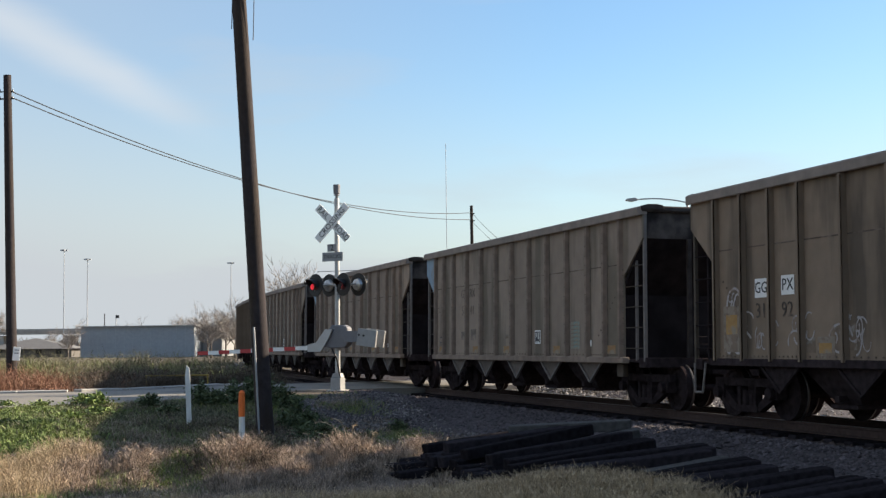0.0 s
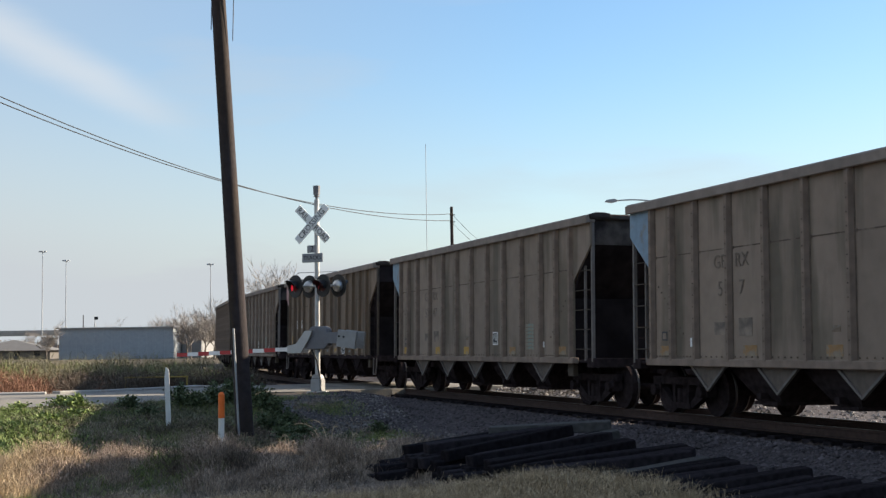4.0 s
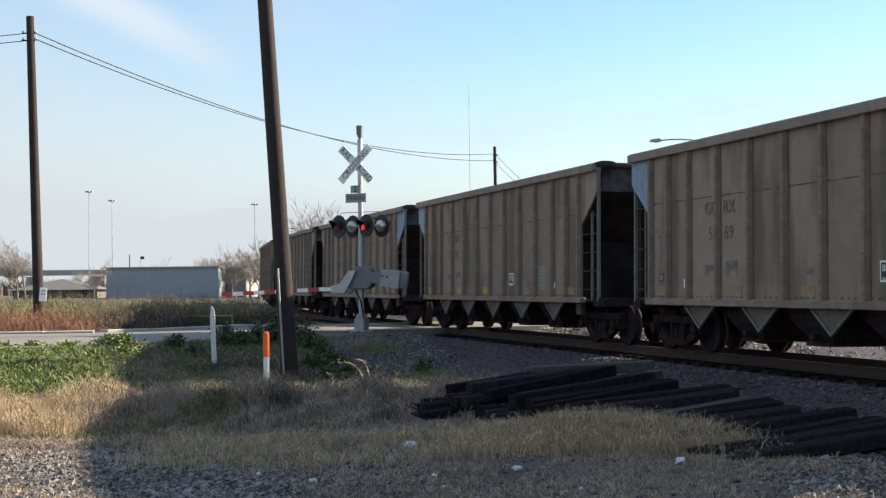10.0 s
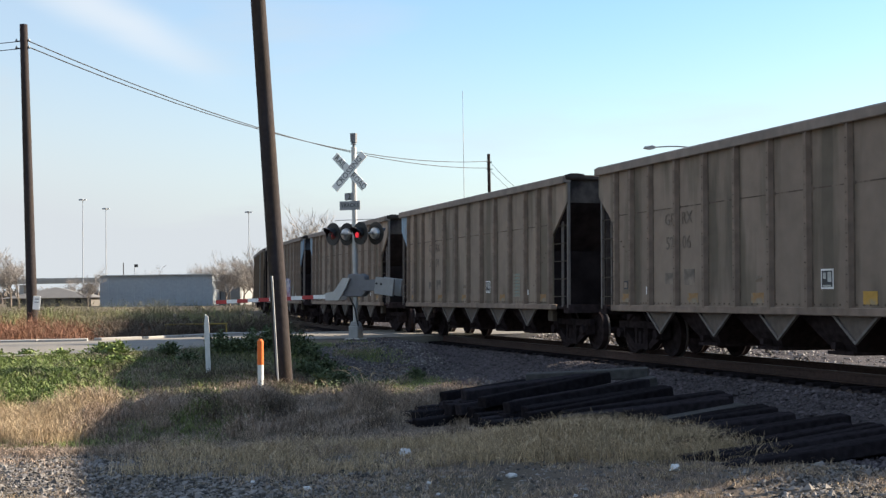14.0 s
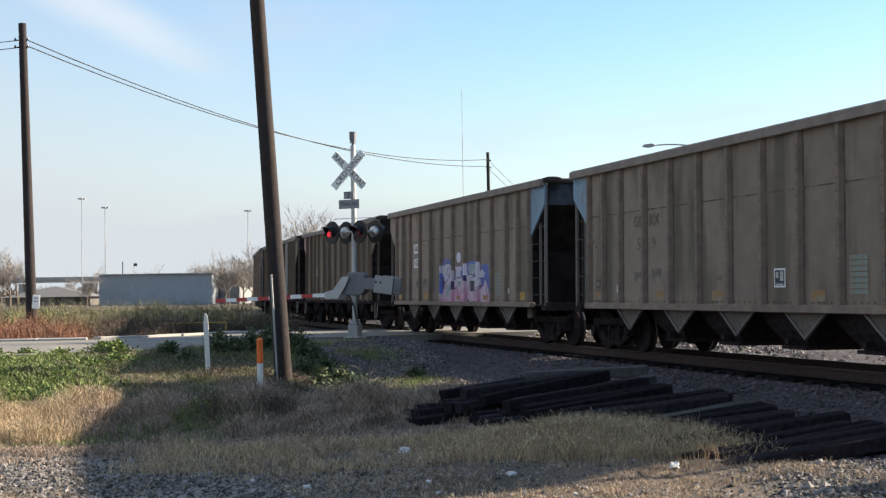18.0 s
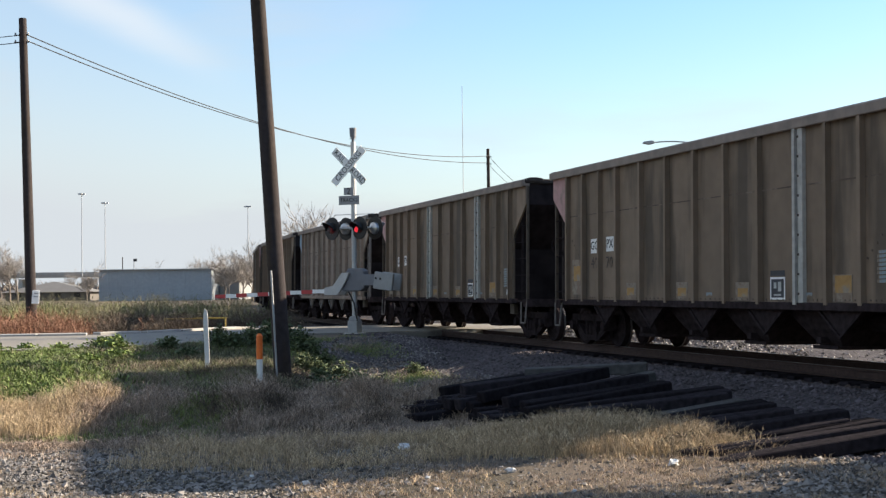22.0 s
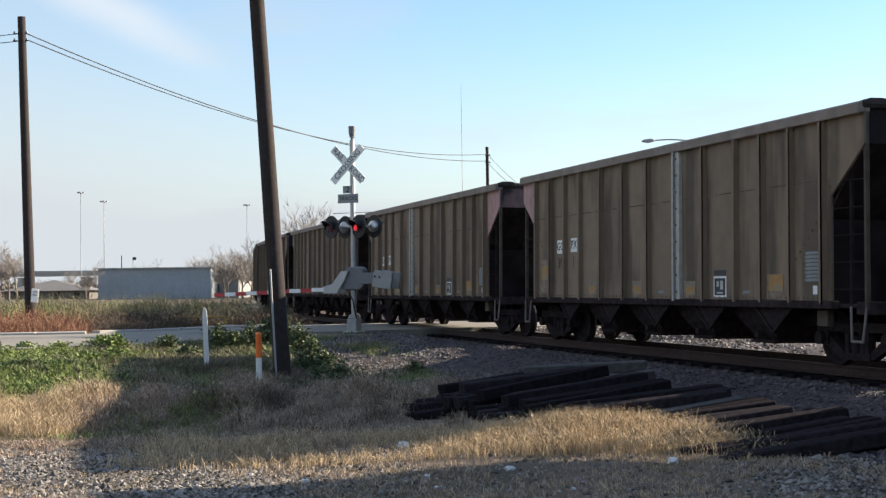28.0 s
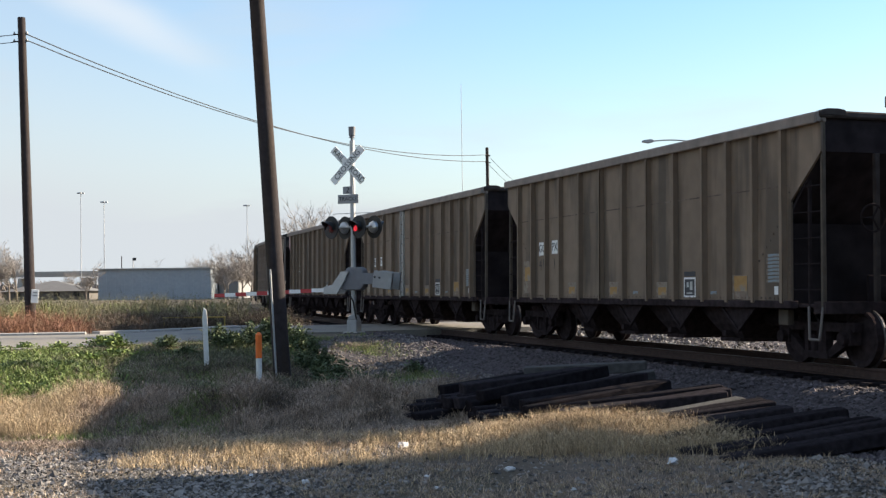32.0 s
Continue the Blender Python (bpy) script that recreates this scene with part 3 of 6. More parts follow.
def build_track():
    track = thing("railway_track", "rusty steel rails on dark wooden ties in grey ballast", "railway track", kind="structure")
    for side in (0.753, -0.753):
        rows, head = [], []
        for s in np.arange(-60, 200, 2.0):
            x, y, th = track_at(s, side)
            z = track_z(s) + side * CANT
            a = Vector((-math.sin(th), math.cos(th), 0))
            rows.append([(x + a.x * p, y + a.y * p, z + q - 0.001) for p, q in rail_outline()])
            head.append([(x + a.x * p, y + a.y * p, z + q) for p, q in ((-0.028, -0.006), (0.028, -0.006), (0.028, 0.003), (-0.028, 0.003))])
        part("rail", Shape().rings(rows), "rail", track, smooth=False)
        part("rail_head", Shape().rings(head), "rail_head", track, "polished running surface")
    tie = Shape().box(-0.115, 0.115, -1.3, 1.3, -0.36, -0.185).mesh("tie", 0.012)
    tie.materials.append(M["tie"])
    for i in range(300):
        s = -30 + i * 0.52
        x, y, th = track_at(s)
        o = part("tie", tie, None, track)
        o.matrix_basis = pose(x, y, track_z(s), math.degrees(CANT), 0, math.degrees(th) + random.uniform(-1, 1))


build_track()


def build_bed():
    """Crushed stone shoulders of the track, a little above the soil, on both sides of the road."""
    verts, faces, rusty = [], [], []
    for s0, s1, d0, d1 in ((-20, 11.5, -11.0, 4.2), (11.5, 14.5, -11.0, 6.4), (27, 70, -4.0, 4.0)):
        ss, ds = np.arange(s0, s1 + 0.01, 0.5), np.arange(d0, d1 + 0.01, 0.4)
        for i, s in enumerate(ss):
            for k, d in enumerate(ds):
                x, y, _t = track_at(s, d + 0.25 * noise.noise(Vector((s * 0.7, d, 3))) if k in (0, len(ds) - 1) else d)
                verts.append((x, y, ground_z(x, y) + 0.012))
        base, w = len(verts) - len(ss) * len(ds), len(ds)
        for i in range(len(ss) - 1):
            for k in range(w - 1):
                quad = (base + i * w + k, base + i * w + k + 1, base + (i + 1) * w + k + 1, base + (i + 1) * w + k)
                if all(abs(verts[q][1] - road_mid(verts[q][0])) > 4.05 for q in quad):
                    faces.append(quad)
                    rusty.append(-1.5 < ds[k] + 0.2 < 1.55)
    me = bpy.data.meshes.new("ballast_bed")
    me.from_pydata(verts, [], faces)
    me.materials.append(M["bed"])
    me.materials.append(M["rust_bed"])
    me.polygons.foreach_set("material_index", [int(r) for r in rusty])
    tagged(new("ballast_bed", me), "grey bed of crushed stone under the track", "ballast", kind="structure")


build_bed()


# ---- scattered stones and grass, joined ----
def stones(name, label, category, mat, places, size, seed, flat=0.7, cheap=False):
    rnd = np.random.RandomState(seed)
    t = 1.618
    base = np.array([(-1, t, 0), (1, t, 0), (-1, -t, 0), (1, -t, 0), (0, -1, t), (0, 1, t), (0, -1, -t), (0, 1, -t), (t, 0, -1), (t, 0, 1), (-t, 0, -1), (-t, 0, 1)]) / 1.9
    tri = np.array([(0, 11, 5), (0, 5, 1), (0, 1, 7), (0, 7, 10), (0, 10, 11), (1, 5, 9), (5, 11, 4), (11, 10, 2), (10, 7, 6), (7, 1, 8), (3, 9, 4), (3, 4, 2), (3, 2, 6), (3, 6, 8), (3, 8, 9), (4, 9, 5), (2, 4, 11), (6, 2, 10), (8, 6, 7), (9, 8, 1)])
    if cheap:
        base = np.array([(1, 0, 0), (0, 1, 0), (-1, 0, 0), (0, -1, 0), (0, 0, 1), (0, 0, -1)]) * 1.05
        tri = np.array([(0, 1, 4), (1, 2, 4), (2, 3, 4), (3, 0, 4), (1, 0, 5), (2, 1, 5), (3, 2, 5), (0, 3, 5)])
    nv = len(base)
    n = len(places)
    p = np.asarray(places, float)
    sz = size * np.exp(rnd.normal(0, 0.35, n))
    sc = sz[:, None] * rnd.uniform(0.65, 1.25, (n, 3)) * 0.5
    ang = rnd.uniform(0, 6.283, n)
    jit = rnd.uniform(0.7, 1.25, (n, nv, 1))
    v = base[None] * jit
    tilt = rnd.uniform(-0.6, 0.6, n)
    v = v * sc[:, None, :] * np.array([1, 1, flat])
    c, s = np.cos(tilt)[:, None], np.sin(tilt)[:, None]
    y, z = v[..., 1] * c - v[..., 2] * s, v[..., 1] * s + v[..., 2] * c
    x = v[..., 0]
    c, s = np.cos(ang)[:, None], np.sin(ang)[:, None]
    v = np.stack([x * c - y * s, x * s + y * c, z], -1) + p[:, None, :] + np.array([0, 0, 0.15]) * sz[:, None, None]
    f = (tri[None] + nv * np.arange(n)[:, None, None]).reshape(-1, 3)
    me = bpy.data.meshes.new(name)
    me.from_pydata(v.reshape(-1, 3).tolist(), [], f.tolist())
    me.materials.append(M[mat])
    return tagged(new(name, me), label, category, kind="stuff")


def blades(name, label, category, mat, places, height, width, seed, lean=0.35, sprigs=0):
    """Curved, tapering blades of grass, with short single-faced sprigs along them."""
    rnd = np.random.RandomState(seed)
    p = np.asarray(places, float)
    n = len(p)
    h = height * rnd.uniform(0.5, 1.25, n) * (p[:, 3] if p.shape[1] > 3 else 1)
    a, w = rnd.uniform(0, 6.283, n), width * rnd.uniform(0.6, 1.4, n)
    bend = rnd.uniform(0.1, 1.0, n) * lean * h
    b = rnd.uniform(0, 6.283, n)
    side = np.stack([np.cos(a), np.sin(a), np.zeros(n)], 1)
    v = np.zeros((n, 5, 3))
    at = lambda t: p[:, :3] + np.stack([np.cos(b) * bend * t * t, np.sin(b) * bend * t * t, h * (t - 0.18 * lean * t * t)], 1)
    for i, (t, k) in enumerate(((0.0, 1.0), (0.55, 0.8))):
        v[:, 2 * i], v[:, 2 * i + 1] = at(t) - side * (w * k)[:, None], at(t) + side * (w * k)[:, None]
    v[:, 4] = at(1.0)
    q = 5 * np.arange(n)[:, None]
    verts, faces = [v.reshape(-1, 3)], (q + (0, 1, 3, 2)).tolist() + (q + (2, 3, 4)).tolist()
    for k in range(sprigs):
        f = rnd.uniform(0.3, 0.95, n)
        root = p[:, :3] + np.stack([np.cos(b) * bend * f * f, np.sin(b) * bend * f * f, h * (f - 0.18 * lean * f * f)], 1)
        c = rnd.uniform(0, 6.283, n)
        ln = h * rnd.uniform(0.15, 0.38, n)
        out = np.stack([np.cos(c), np.sin(c), np.zeros(n)], 1)
        cross = np.stack([-np.sin(c), np.cos(c), rnd.uniform(-0.8, 0.8, n)], 1) * (w * 1.15)[:, None]
        tri = np.stack([root - cross, root + cross, root + out * (ln * rnd.uniform(0.3, 1.0, n))[:, None] + np.stack([0 * ln, 0 * ln, ln * rnd.uniform(0.0, 0.8, n)], 1)], 1)
        base = 5 * n + 3 * n * k
        verts.append(tri.reshape(-1, 3))
        faces += (base + 3 * np.arange(n)[:, None] + (0, 1, 2)).tolist()
    me = bpy.data.meshes.new(name)
    me.from_pydata(np.concatenate(verts).tolist(), [], faces)
    me.materials.append(M[mat])
    return tagged(new(name, me), label, category, kind="stuff")


def sow(n, x0, x1, y0, y1, seed, keep=None, clump=0.0):
    rnd = random.Random(seed)
    out = []
    while len(out) < n:
        x, y = rnd.uniform(x0, x1), rnd.uniform(y0, y1)
        k = keep(x, y) if keep else 1.0
        if rnd.random() < k:
            if clump and rnd.random() < 0.85:
                m = rnd.randint(5, 14)
                hh = rnd.uniform(0.6, 1.2)
                for _ in range(m):
                    a, b = x + rnd.gauss(0, clump), y + rnd.gauss(0, clump)
                    out.append((a, b, ground_z(a, b) - 0.01, hh))
            else:
                out.append((x, y, ground_z(x, y) - 0.01, rnd.uniform(0.5, 1.0)))
    return out[:n]


# ---- writing, made ready first ----
WORDS = {}
for body, size in (("GG", 0.27), ("PX", 0.28), ("GB", 0.34), ("RX", 0.34), ("RAIL", 0.17), ("ROAD", 0.17), ("CROSSING", 0.17), ("2", 0.26), ("TRACKS", 0.17),
                   ("31", 0.36), ("92", 0.36), ("51", 0.36), ("41", 0.36), ("5", 0.36), ("7", 0.36), ("52", 0.36), ("47", 0.36), ("69", 0.36), ("55", 0.36),
                   ("85", 0.36), ("06", 0.36), ("74", 0.36), ("9", 0.36), ("40", 0.36), ("70", 0.36), ("GBRX", 0.36), ("16359", 0.36), ("30", 0.36), ("1", 0.36)):
    WORDS[body] = text_mesh(body, size)
    WORDS[body].materials.append(M["black"])


# ---- coal hopper wagons; x runs along the wagon to its far end, y to the grass, z up from the rail ----
PITCH_LEN = 16.1814
HL, HS, HT, HB, HW = 7.18, 6.30, 4.095, 1.0, 1.6
# the ribs stand closer together towards both ends
RIBS = {"A": [s * x for s, x in ((-1, 6.21), (-1, 5.44), (-1, 4.57), (-1, 3.43), (-1, 2.285), (-1, 1.143), (1, 0.0), (1, 1.143), (1, 2.285), (1, 3.43), (1, 4.57), (1, 5.44), (1, 6.21))],
        "B": [s * x for s, x in ((-1, 6.16), (-1, 5.245), (-1, 4.345), (-1, 3.46), (-1, 2.305), (-1, 1.15), (1, 0.0), (1, 1.15), (1, 2.305), (1, 3.46), (1, 4.345), (1, 5.245), (1, 6.16))]}
CAR_MESHES = {}


def shared(key, make, mat):
    if key not in CAR_MESHES:
        me = make()
        me.materials.append(M[mat])
        CAR_MESHES[key] = me
    return CAR_MESHES[key]


def side_sheet():
    s = Shape()
    s.prism([(-HS, HB), (HS, HB), (HS, HT - 0.06), (-HS, HT - 0.06)], -0.02, 0.02)
    return s.mesh("side_sheet")


def corner_sheet():
    s = Shape()
    s.prism([(HS, 2.72), (HL - 0.06, 3.40), (HL, 3.46), (HL, HT - 0.06), (HS, HT - 0.06)], -0.02, 0.02)
    return s.mesh("corner_sheet")


def rib_a():
    s = Shape()
    s.prism([(-0.07, 0.0), (-0.042, -0.085), (0.042, -0.085), (0.07, 0.0)], 0, HT - HB - 0.12, pose(0, 0, 0, 90, 0, 0))
    return s.mesh("rib")


def rib_b():
    s = Shape()
    s.box(-0.02, 0.02, 0.0, 0.10, 0, HT - HB - 0.10).box(-0.02, 0.07, 0.09, 0.10, 0, HT - HB - 0.10)
    return s.mesh("rib")


def rib_ladder():
    top = HT - HB - 0.10
    s = Shape()
    s.box(-0.02, 0.02, 0.0, 0.10, 0, top).box(-0.02, 0.055, 0.09, 0.105, 0, top)
    s.box(-0.20, -0.06, 0.055, 0.07, 0.02, top - 0.08).box(-0.20, -0.18, 0.0, 0.055, 0.02, top - 0.08)
    return s.mesh("rib")


def ladder_slots():
    s = Shape()
    for k in range(9):
        s.box(-0.10, -0.055, 0.068, 0.078, 0.16 + k * 0.32, 0.20 + k * 0.32)
    return s.mesh("ladder_rungs")


def rivet_rows(kind):
    """Bolt heads along the sill, the seam and the slope, and the dark strips beside each rib."""
    s = Shape()
    ribs = RIBS[kind]
    for i in range(12):
        x0, x1 = ribs[i], ribs[i + 1]
        for k in range(6):
            x = x0 + 0.13 + (x1 - x0 - 0.26) * k / 5
            s.box(x - 0.013, x + 0.013, 0.02, 0.034, HB + 0.10, HB + 0.126)
            if kind == "A":
                s.box(x - 0.009, x + 0.009, 0.02, 0.032, HT - 0.17, HT - 0.152)
        if kind == "A":
            # thin dark strips along both sides of each rib
            s.box(x0 + 0.074, x0 + 0.090, 0.02, 0.027, HB + 0.08, HT - 0.14)
            s.box(x1 - 0.104, x1 - 0.074, 0.02, 0.027, HB + 0.08, HT - 0.14)
            for k in range(14):
                s.box(x1 - 0.012, x1 + 0.012, 0.10, 0.115, HB + 0.15 + 0.21 * k, HB + 0.172 + 0.21 * k)
            s.box(x1 - 0.15, x1 - 0.11, 0.02, 0.036, 2.955, 3.0)
        else:
            s.box(x0 + 0.075, x0 + 0.10, 0.02, 0.026, HB + 0.08, HT - 0.14)
            for k in range(4):
                s.box(x0 + 0.13, x0 + 0.155, 0.02, 0.03, 3.45 + 0.13 * k, 3.475 + 0.13 * k)
    for e in (-1, 1):
        for k in range(9):
            x, z = e * (HS - 0.30 - 0.115 * k), 2.42 - 0.112 * k
            s.box(x - 0.016, x + 0.016, 0.02, 0.034, z - 0.016, z + 0.016)
        for k in range(16):
            z = HB + 0.2 + 0.11 * k
            s.box(e * (HS - 0.03) - 0.011, e * (HS - 0.03) + 0.011, 0.02, 0.034, z, z + 0.022)
    return s.mesh("rivets")


def truck_frame():
    """Cast side frame with its two windows, seen from the side."""
    s = Shape()
    out = [(-1.12, 0.52), (-1.06, 0.64), (-0.55, 0.66), (-0.42, 0.74), (0.42, 0.74), (0.55, 0.66), (1.06, 0.64), (1.12, 0.52), (1.05, 0.40), (0.74, 0.38),
           (0.42, 0.16), (0.30, 0.12), (-0.30, 0.12), (-0.42, 0.16), (-0.74, 0.38), (-1.05, 0.40)]
    s.box(-1.1, 1.1, -0.07, 0.07, 0.57, 0.72)
    s.box(-0.36, 0.36, -0.08, 0.08, 0.12, 0.24)
    for k in (-1, 1):
        s.prism([(k * 0.28, 0.2), (k * 0.42, 0.14), (k * 1.0, 0.42), (k * 1.0, 0.58), (k * 0.86, 0.58)], -0.065, 0.065)
        s.box(k * 0.26 - 0.05, k * 0.26 + 0.05, -0.07, 0.07, 0.2, 0.6)
        s.box(k * 0.89 - 0.15, k * 0.89 + 0.15, -0.10, 0.10, 0.36, 0.60)
        s.tube((k * 0.89, 0.08, 0.457), (k * 0.89, 0.19, 0.457), 0.11, n=10)
        s.tube((k * 0.11, 0, 0.24), (k * 0.11, 0, 0.5), 0.075, n=8)
    return s.mesh("side_frame")


def wheel_mesh():
    s = Shape()
    n = 28
    prof = [(0.10, -0.11), (0.13, -0.09), (0.36, -0.03), (0.40, -0.07), (0.457, -0.07), (0.460, 0.055), (0.485, 0.065), (0.485, 0.095), (0.40, 0.095), (0.35, 0.03), (0.14, 0.06), (0.10, 0.09)]
    rows = [[(r * math.cos(a), y, r * math.sin(a)) for a in [6.28318 * i / n for i in range(n)]] for r, y in prof]
    s.rings(rows)
    for a in (0.6, 2.7, 4.8):
        s.tube((0.25 * math.cos(a), -0.05, 0.25 * math.sin(a)), (0.25 * math.cos(a), 0.05, 0.25 * math.sin(a)), 0.035, n=6)
    return s.mesh("wheel", smooth=False)


def post(x, y, z0, z1, w=0.045):
    return Shape().box(x - w, x + w, y - w, y + w, z0, z1)


def slope_end():
    """Sloping end sheet, end wall and shear plates at one end."""
    s = Shape()
    w = HW - 0.03
    p = [(HL - 0.08, 3.46), (4.9, 1.0), (4.86, 1.04), (HL - 0.12, 3.50)]
    s.prism(p, -w, w)
    return s.mesh("end_sheet")


def end_plate():
    s = Shape()
    s.box(HL - 0.12, HL - 0.06, -HW + 0.02, HW - 0.02, 3.46, HT - 0.04)
    return s.mesh("end_plate")


def coal_mesh():
    s = Shape()
    nx, ny = 44, 9
    rows = []
    for i in range(nx):
        x = -HL + 0.16 + (2 * HL - 0.32) * i / (nx - 1)
        row = []
        for k in range(ny):
            y = (-1 + 2 * k / (ny - 1)) * (HW - 0.06)
            e = min(1.0, (1 - abs(y) / HW) * 2.2) * min(1.0, (HL - abs(x)) / 1.2)
            row.append((x, y, HT - 0.22 + 0.16 * e + 0.13 * noise.noise(Vector((x * 0.9, y * 0.9, 5))) + 0.08 * noise.noise(Vector((x * 3, y * 3, 9)))))
        rows.append(row)
    s.rings(rows, close=False)
    base = len(s.v)
    return s.mesh("coal_load", smooth=False)


def flap_mesh():
    s = Shape()
    s.prism([(-0.60, HB - 0.03), (0.60, HB - 0.03), (0.03, 0.53), (-0.03, 0.53)], 0, 0.02)
    return s.mesh("hopper_side")


def flap_edge():
    s = Shape()
    for k in (-1, 1):
        s.prism([(k * 0.64, HB - 0.04), (k * 0.56, HB - 0.04), (k * 0.0, 0.55), (k * 0.0, 0.50)], 0.0, 0.05)
    return s.mesh("hopper_flange")


def chute_mesh():
    s = Shape()
    rows = []
    for z, hx, hy in ((1.0, 0.9, 1.35), (0.62, 0.5, 1.2), (0.34, 0.30, 1.0)):
        rows.append([(-hx, -hy, z), (hx, -hy, z), (hx, hy, z), (-hx, hy, z)])
    s.rings(rows)
    s.add(rows[-1], [(0, 1, 2, 3)])
    s.box(-0.36, 0.36, -1.12, 1.12, 0.30, 0.36)
    s.box(-0.06, 0.06, -1.25, 1.25, 0.40, 0.50)
    return s.mesh("hopper_chute")


def make_car(j, kind, marks, near_end="", far_end="", extras=()):
    paint = "car" if kind == "A" else "car_b"
    colour = "tan" if kind == "A" else "dusty brown"
    note = {"blue": " with a faded blue corner", "pink": " with a faded red corner"}.get(far_end or near_end, "")
    if "graffiti" in extras:
        note = " sprayed with pink and blue graffiti"
    if "scrawl" in extras:
        note = " with white scrawled graffiti"
    car = thing("hopper_wagon", colour + " coal hopper wagon" + note, "train car", group="wagons of the coal train")
    car.rotation_mode = "QUATERNION"
    for side in (1, -1):
        turn = pose(0, side * HW, 0) if side == 1 else pose(0, side * HW, 0, 0, 0, 180)
        part("side_sheet", shared("side" + paint, side_sheet, paint), None, car, at=turn)
        ladders = [e for e in extras if isinstance(e, int)] if side == 1 else []
        for i, x in enumerate(RIBS[kind]):
            if i in ladders:
                me, lab = shared("rib_ladder", rib_ladder, "ladder_white"), "white-painted ladder rib"
            elif kind == "A":
                me, lab = shared("rib_a", rib_a, "rib"), ""
            else:
                me, lab = shared("rib_b", rib_b, "car_b"), ""
            m = pose(x, side * (HW + 0.02), HB + 0.03) if side == 1 else pose(x, side * (HW + 0.02), HB + 0.03, 0, 0, 180)
            part("rib", me, None, car, lab, at=m)
            if i in ladders:
                part("ladder_rungs", shared("slots", ladder_slots, "grime"), None, car, at=m)
        part("rivets", shared("rivets" + kind, lambda: rivet_rows(kind), "rivet"), None, car, at=turn)
        part("top_chord", shared("chord", lambda: Shape().box(-HL, HL, -0.09, 0.10, HT - 0.17, HT).box(-HL, HL, 0.09, 0.13, HT - 0.19, HT - 0.02).mesh("top_chord", 0.015), "chord"), None, car, at=turn)
        part("side_sill", shared("sill" + kind, lambda: Shape().box(-HS - 0.1, HS + 0.1, -0.05, 0.10, HB - 0.06, HB + 0.07).mesh("side_sill", 0.012), "rib" if kind == "A" else "under"), None, car, at=turn)
        part("seam", shared("seam" + paint, lambda: Shape().box(-HS, HS, 0.015, 0.025, 2.968, 2.990).mesh("seam"), "stain"), None, car, at=turn)
        for k in range(5):
            x = -4.52 + 2.2 * k
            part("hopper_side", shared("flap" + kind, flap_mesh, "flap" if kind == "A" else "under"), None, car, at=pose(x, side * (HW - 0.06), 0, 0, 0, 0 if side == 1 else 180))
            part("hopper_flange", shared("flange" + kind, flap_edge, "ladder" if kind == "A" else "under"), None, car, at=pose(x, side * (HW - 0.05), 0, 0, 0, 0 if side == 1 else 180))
        if kind == "B":
            for e in (-1, 1):
                s = lambda: Shape().tube((-0.2, 0, 0.98), (-0.14, 0.03, 0.45), 0.022).tube((-0.14, 0.03, 0.45), (0.14, 0.03, 0.45), 0.022).tube((0.14, 0.03, 0.45), (0.2, 0, 0.98), 0.022).mesh("stirrup")
                part("stirrup", shared("stirrup", s, "ladder"), None, car, "pale bent step", at=pose(e * 6.95, side * 1.58, 0))
    for e in (1, -1):
        flip = pose(0, 0, 0) if e == 1 else pose(0, 0, 0, 0, 0, 180)
        tone = far_end if e == 1 else near_end
        for side in (1, -1):
            mat = tone if tone else paint
            at = flip @ pose(0, side * e * HW, 0)
            part("corner_sheet", shared("corner" + mat, corner_sheet, mat), None, car, "faded %s corner sheet" % ("blue" if tone == "blue" else "red") if tone else "", at=at)
            part("corner_post", shared("cpost" + kind, lambda: post(HL - 0.05, 0, HB - 0.02, HT - 0.1, 0.034).mesh("corner_post", 0.008), "ladder" if kind == "A" else "grime"), None, car, at=flip @ pose(0, side * e * (HW - 0.05), 0))
            part("ladder_rail", shared("lrail" + kind, lambda: post(HS + 0.40, 0, HB, 3.1, 0.024).mesh("ladder_rail"), "ladder" if kind == "A" else "end"), None, car, at=flip @ pose(0, side * e * (HW - 0.08), 0))
            for k in range(5):
                part("rung", shared("rung" + kind, lambda: Shape().tube((HS, 0, 0), (HL - 0.05, 0, 0), 0.012, n=6).mesh("rung"), "grime" if kind == "A" else "end"), None, car, at=flip @ pose(0, side * e * (HW - 0.03), 1.25 + 0.42 * k))
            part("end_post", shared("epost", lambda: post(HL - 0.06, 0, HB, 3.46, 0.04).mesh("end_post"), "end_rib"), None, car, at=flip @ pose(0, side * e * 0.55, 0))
        part("end_sheet", shared("slope", slope_end, "end"), None, car, "near-black sloping end sheet", at=flip)
        # near-black plate closes the recess under the slope
        part("bulkhead", shared("bulk", lambda: Shape().box(HS - 0.12, HS - 0.06, -HW + 0.03, HW - 0.03, HB, 2.35).mesh("bulkhead"), "end_dark"), None, car, "near-black bulkhead plate", at=flip)
        part("brake_gear", shared("web", lambda: Shape().box(HS + 0.1, HS + 0.16, -0.25, 0.25, HB, 1.5).mesh("brake_gear", 0.01), "end"), None, car, "near-black brake gear under the slope", at=flip)
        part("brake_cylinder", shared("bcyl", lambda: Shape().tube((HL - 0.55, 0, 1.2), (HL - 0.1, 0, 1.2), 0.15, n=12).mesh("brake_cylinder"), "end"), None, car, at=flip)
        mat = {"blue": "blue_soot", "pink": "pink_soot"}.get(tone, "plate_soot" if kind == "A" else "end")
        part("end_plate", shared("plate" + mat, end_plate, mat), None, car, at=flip)
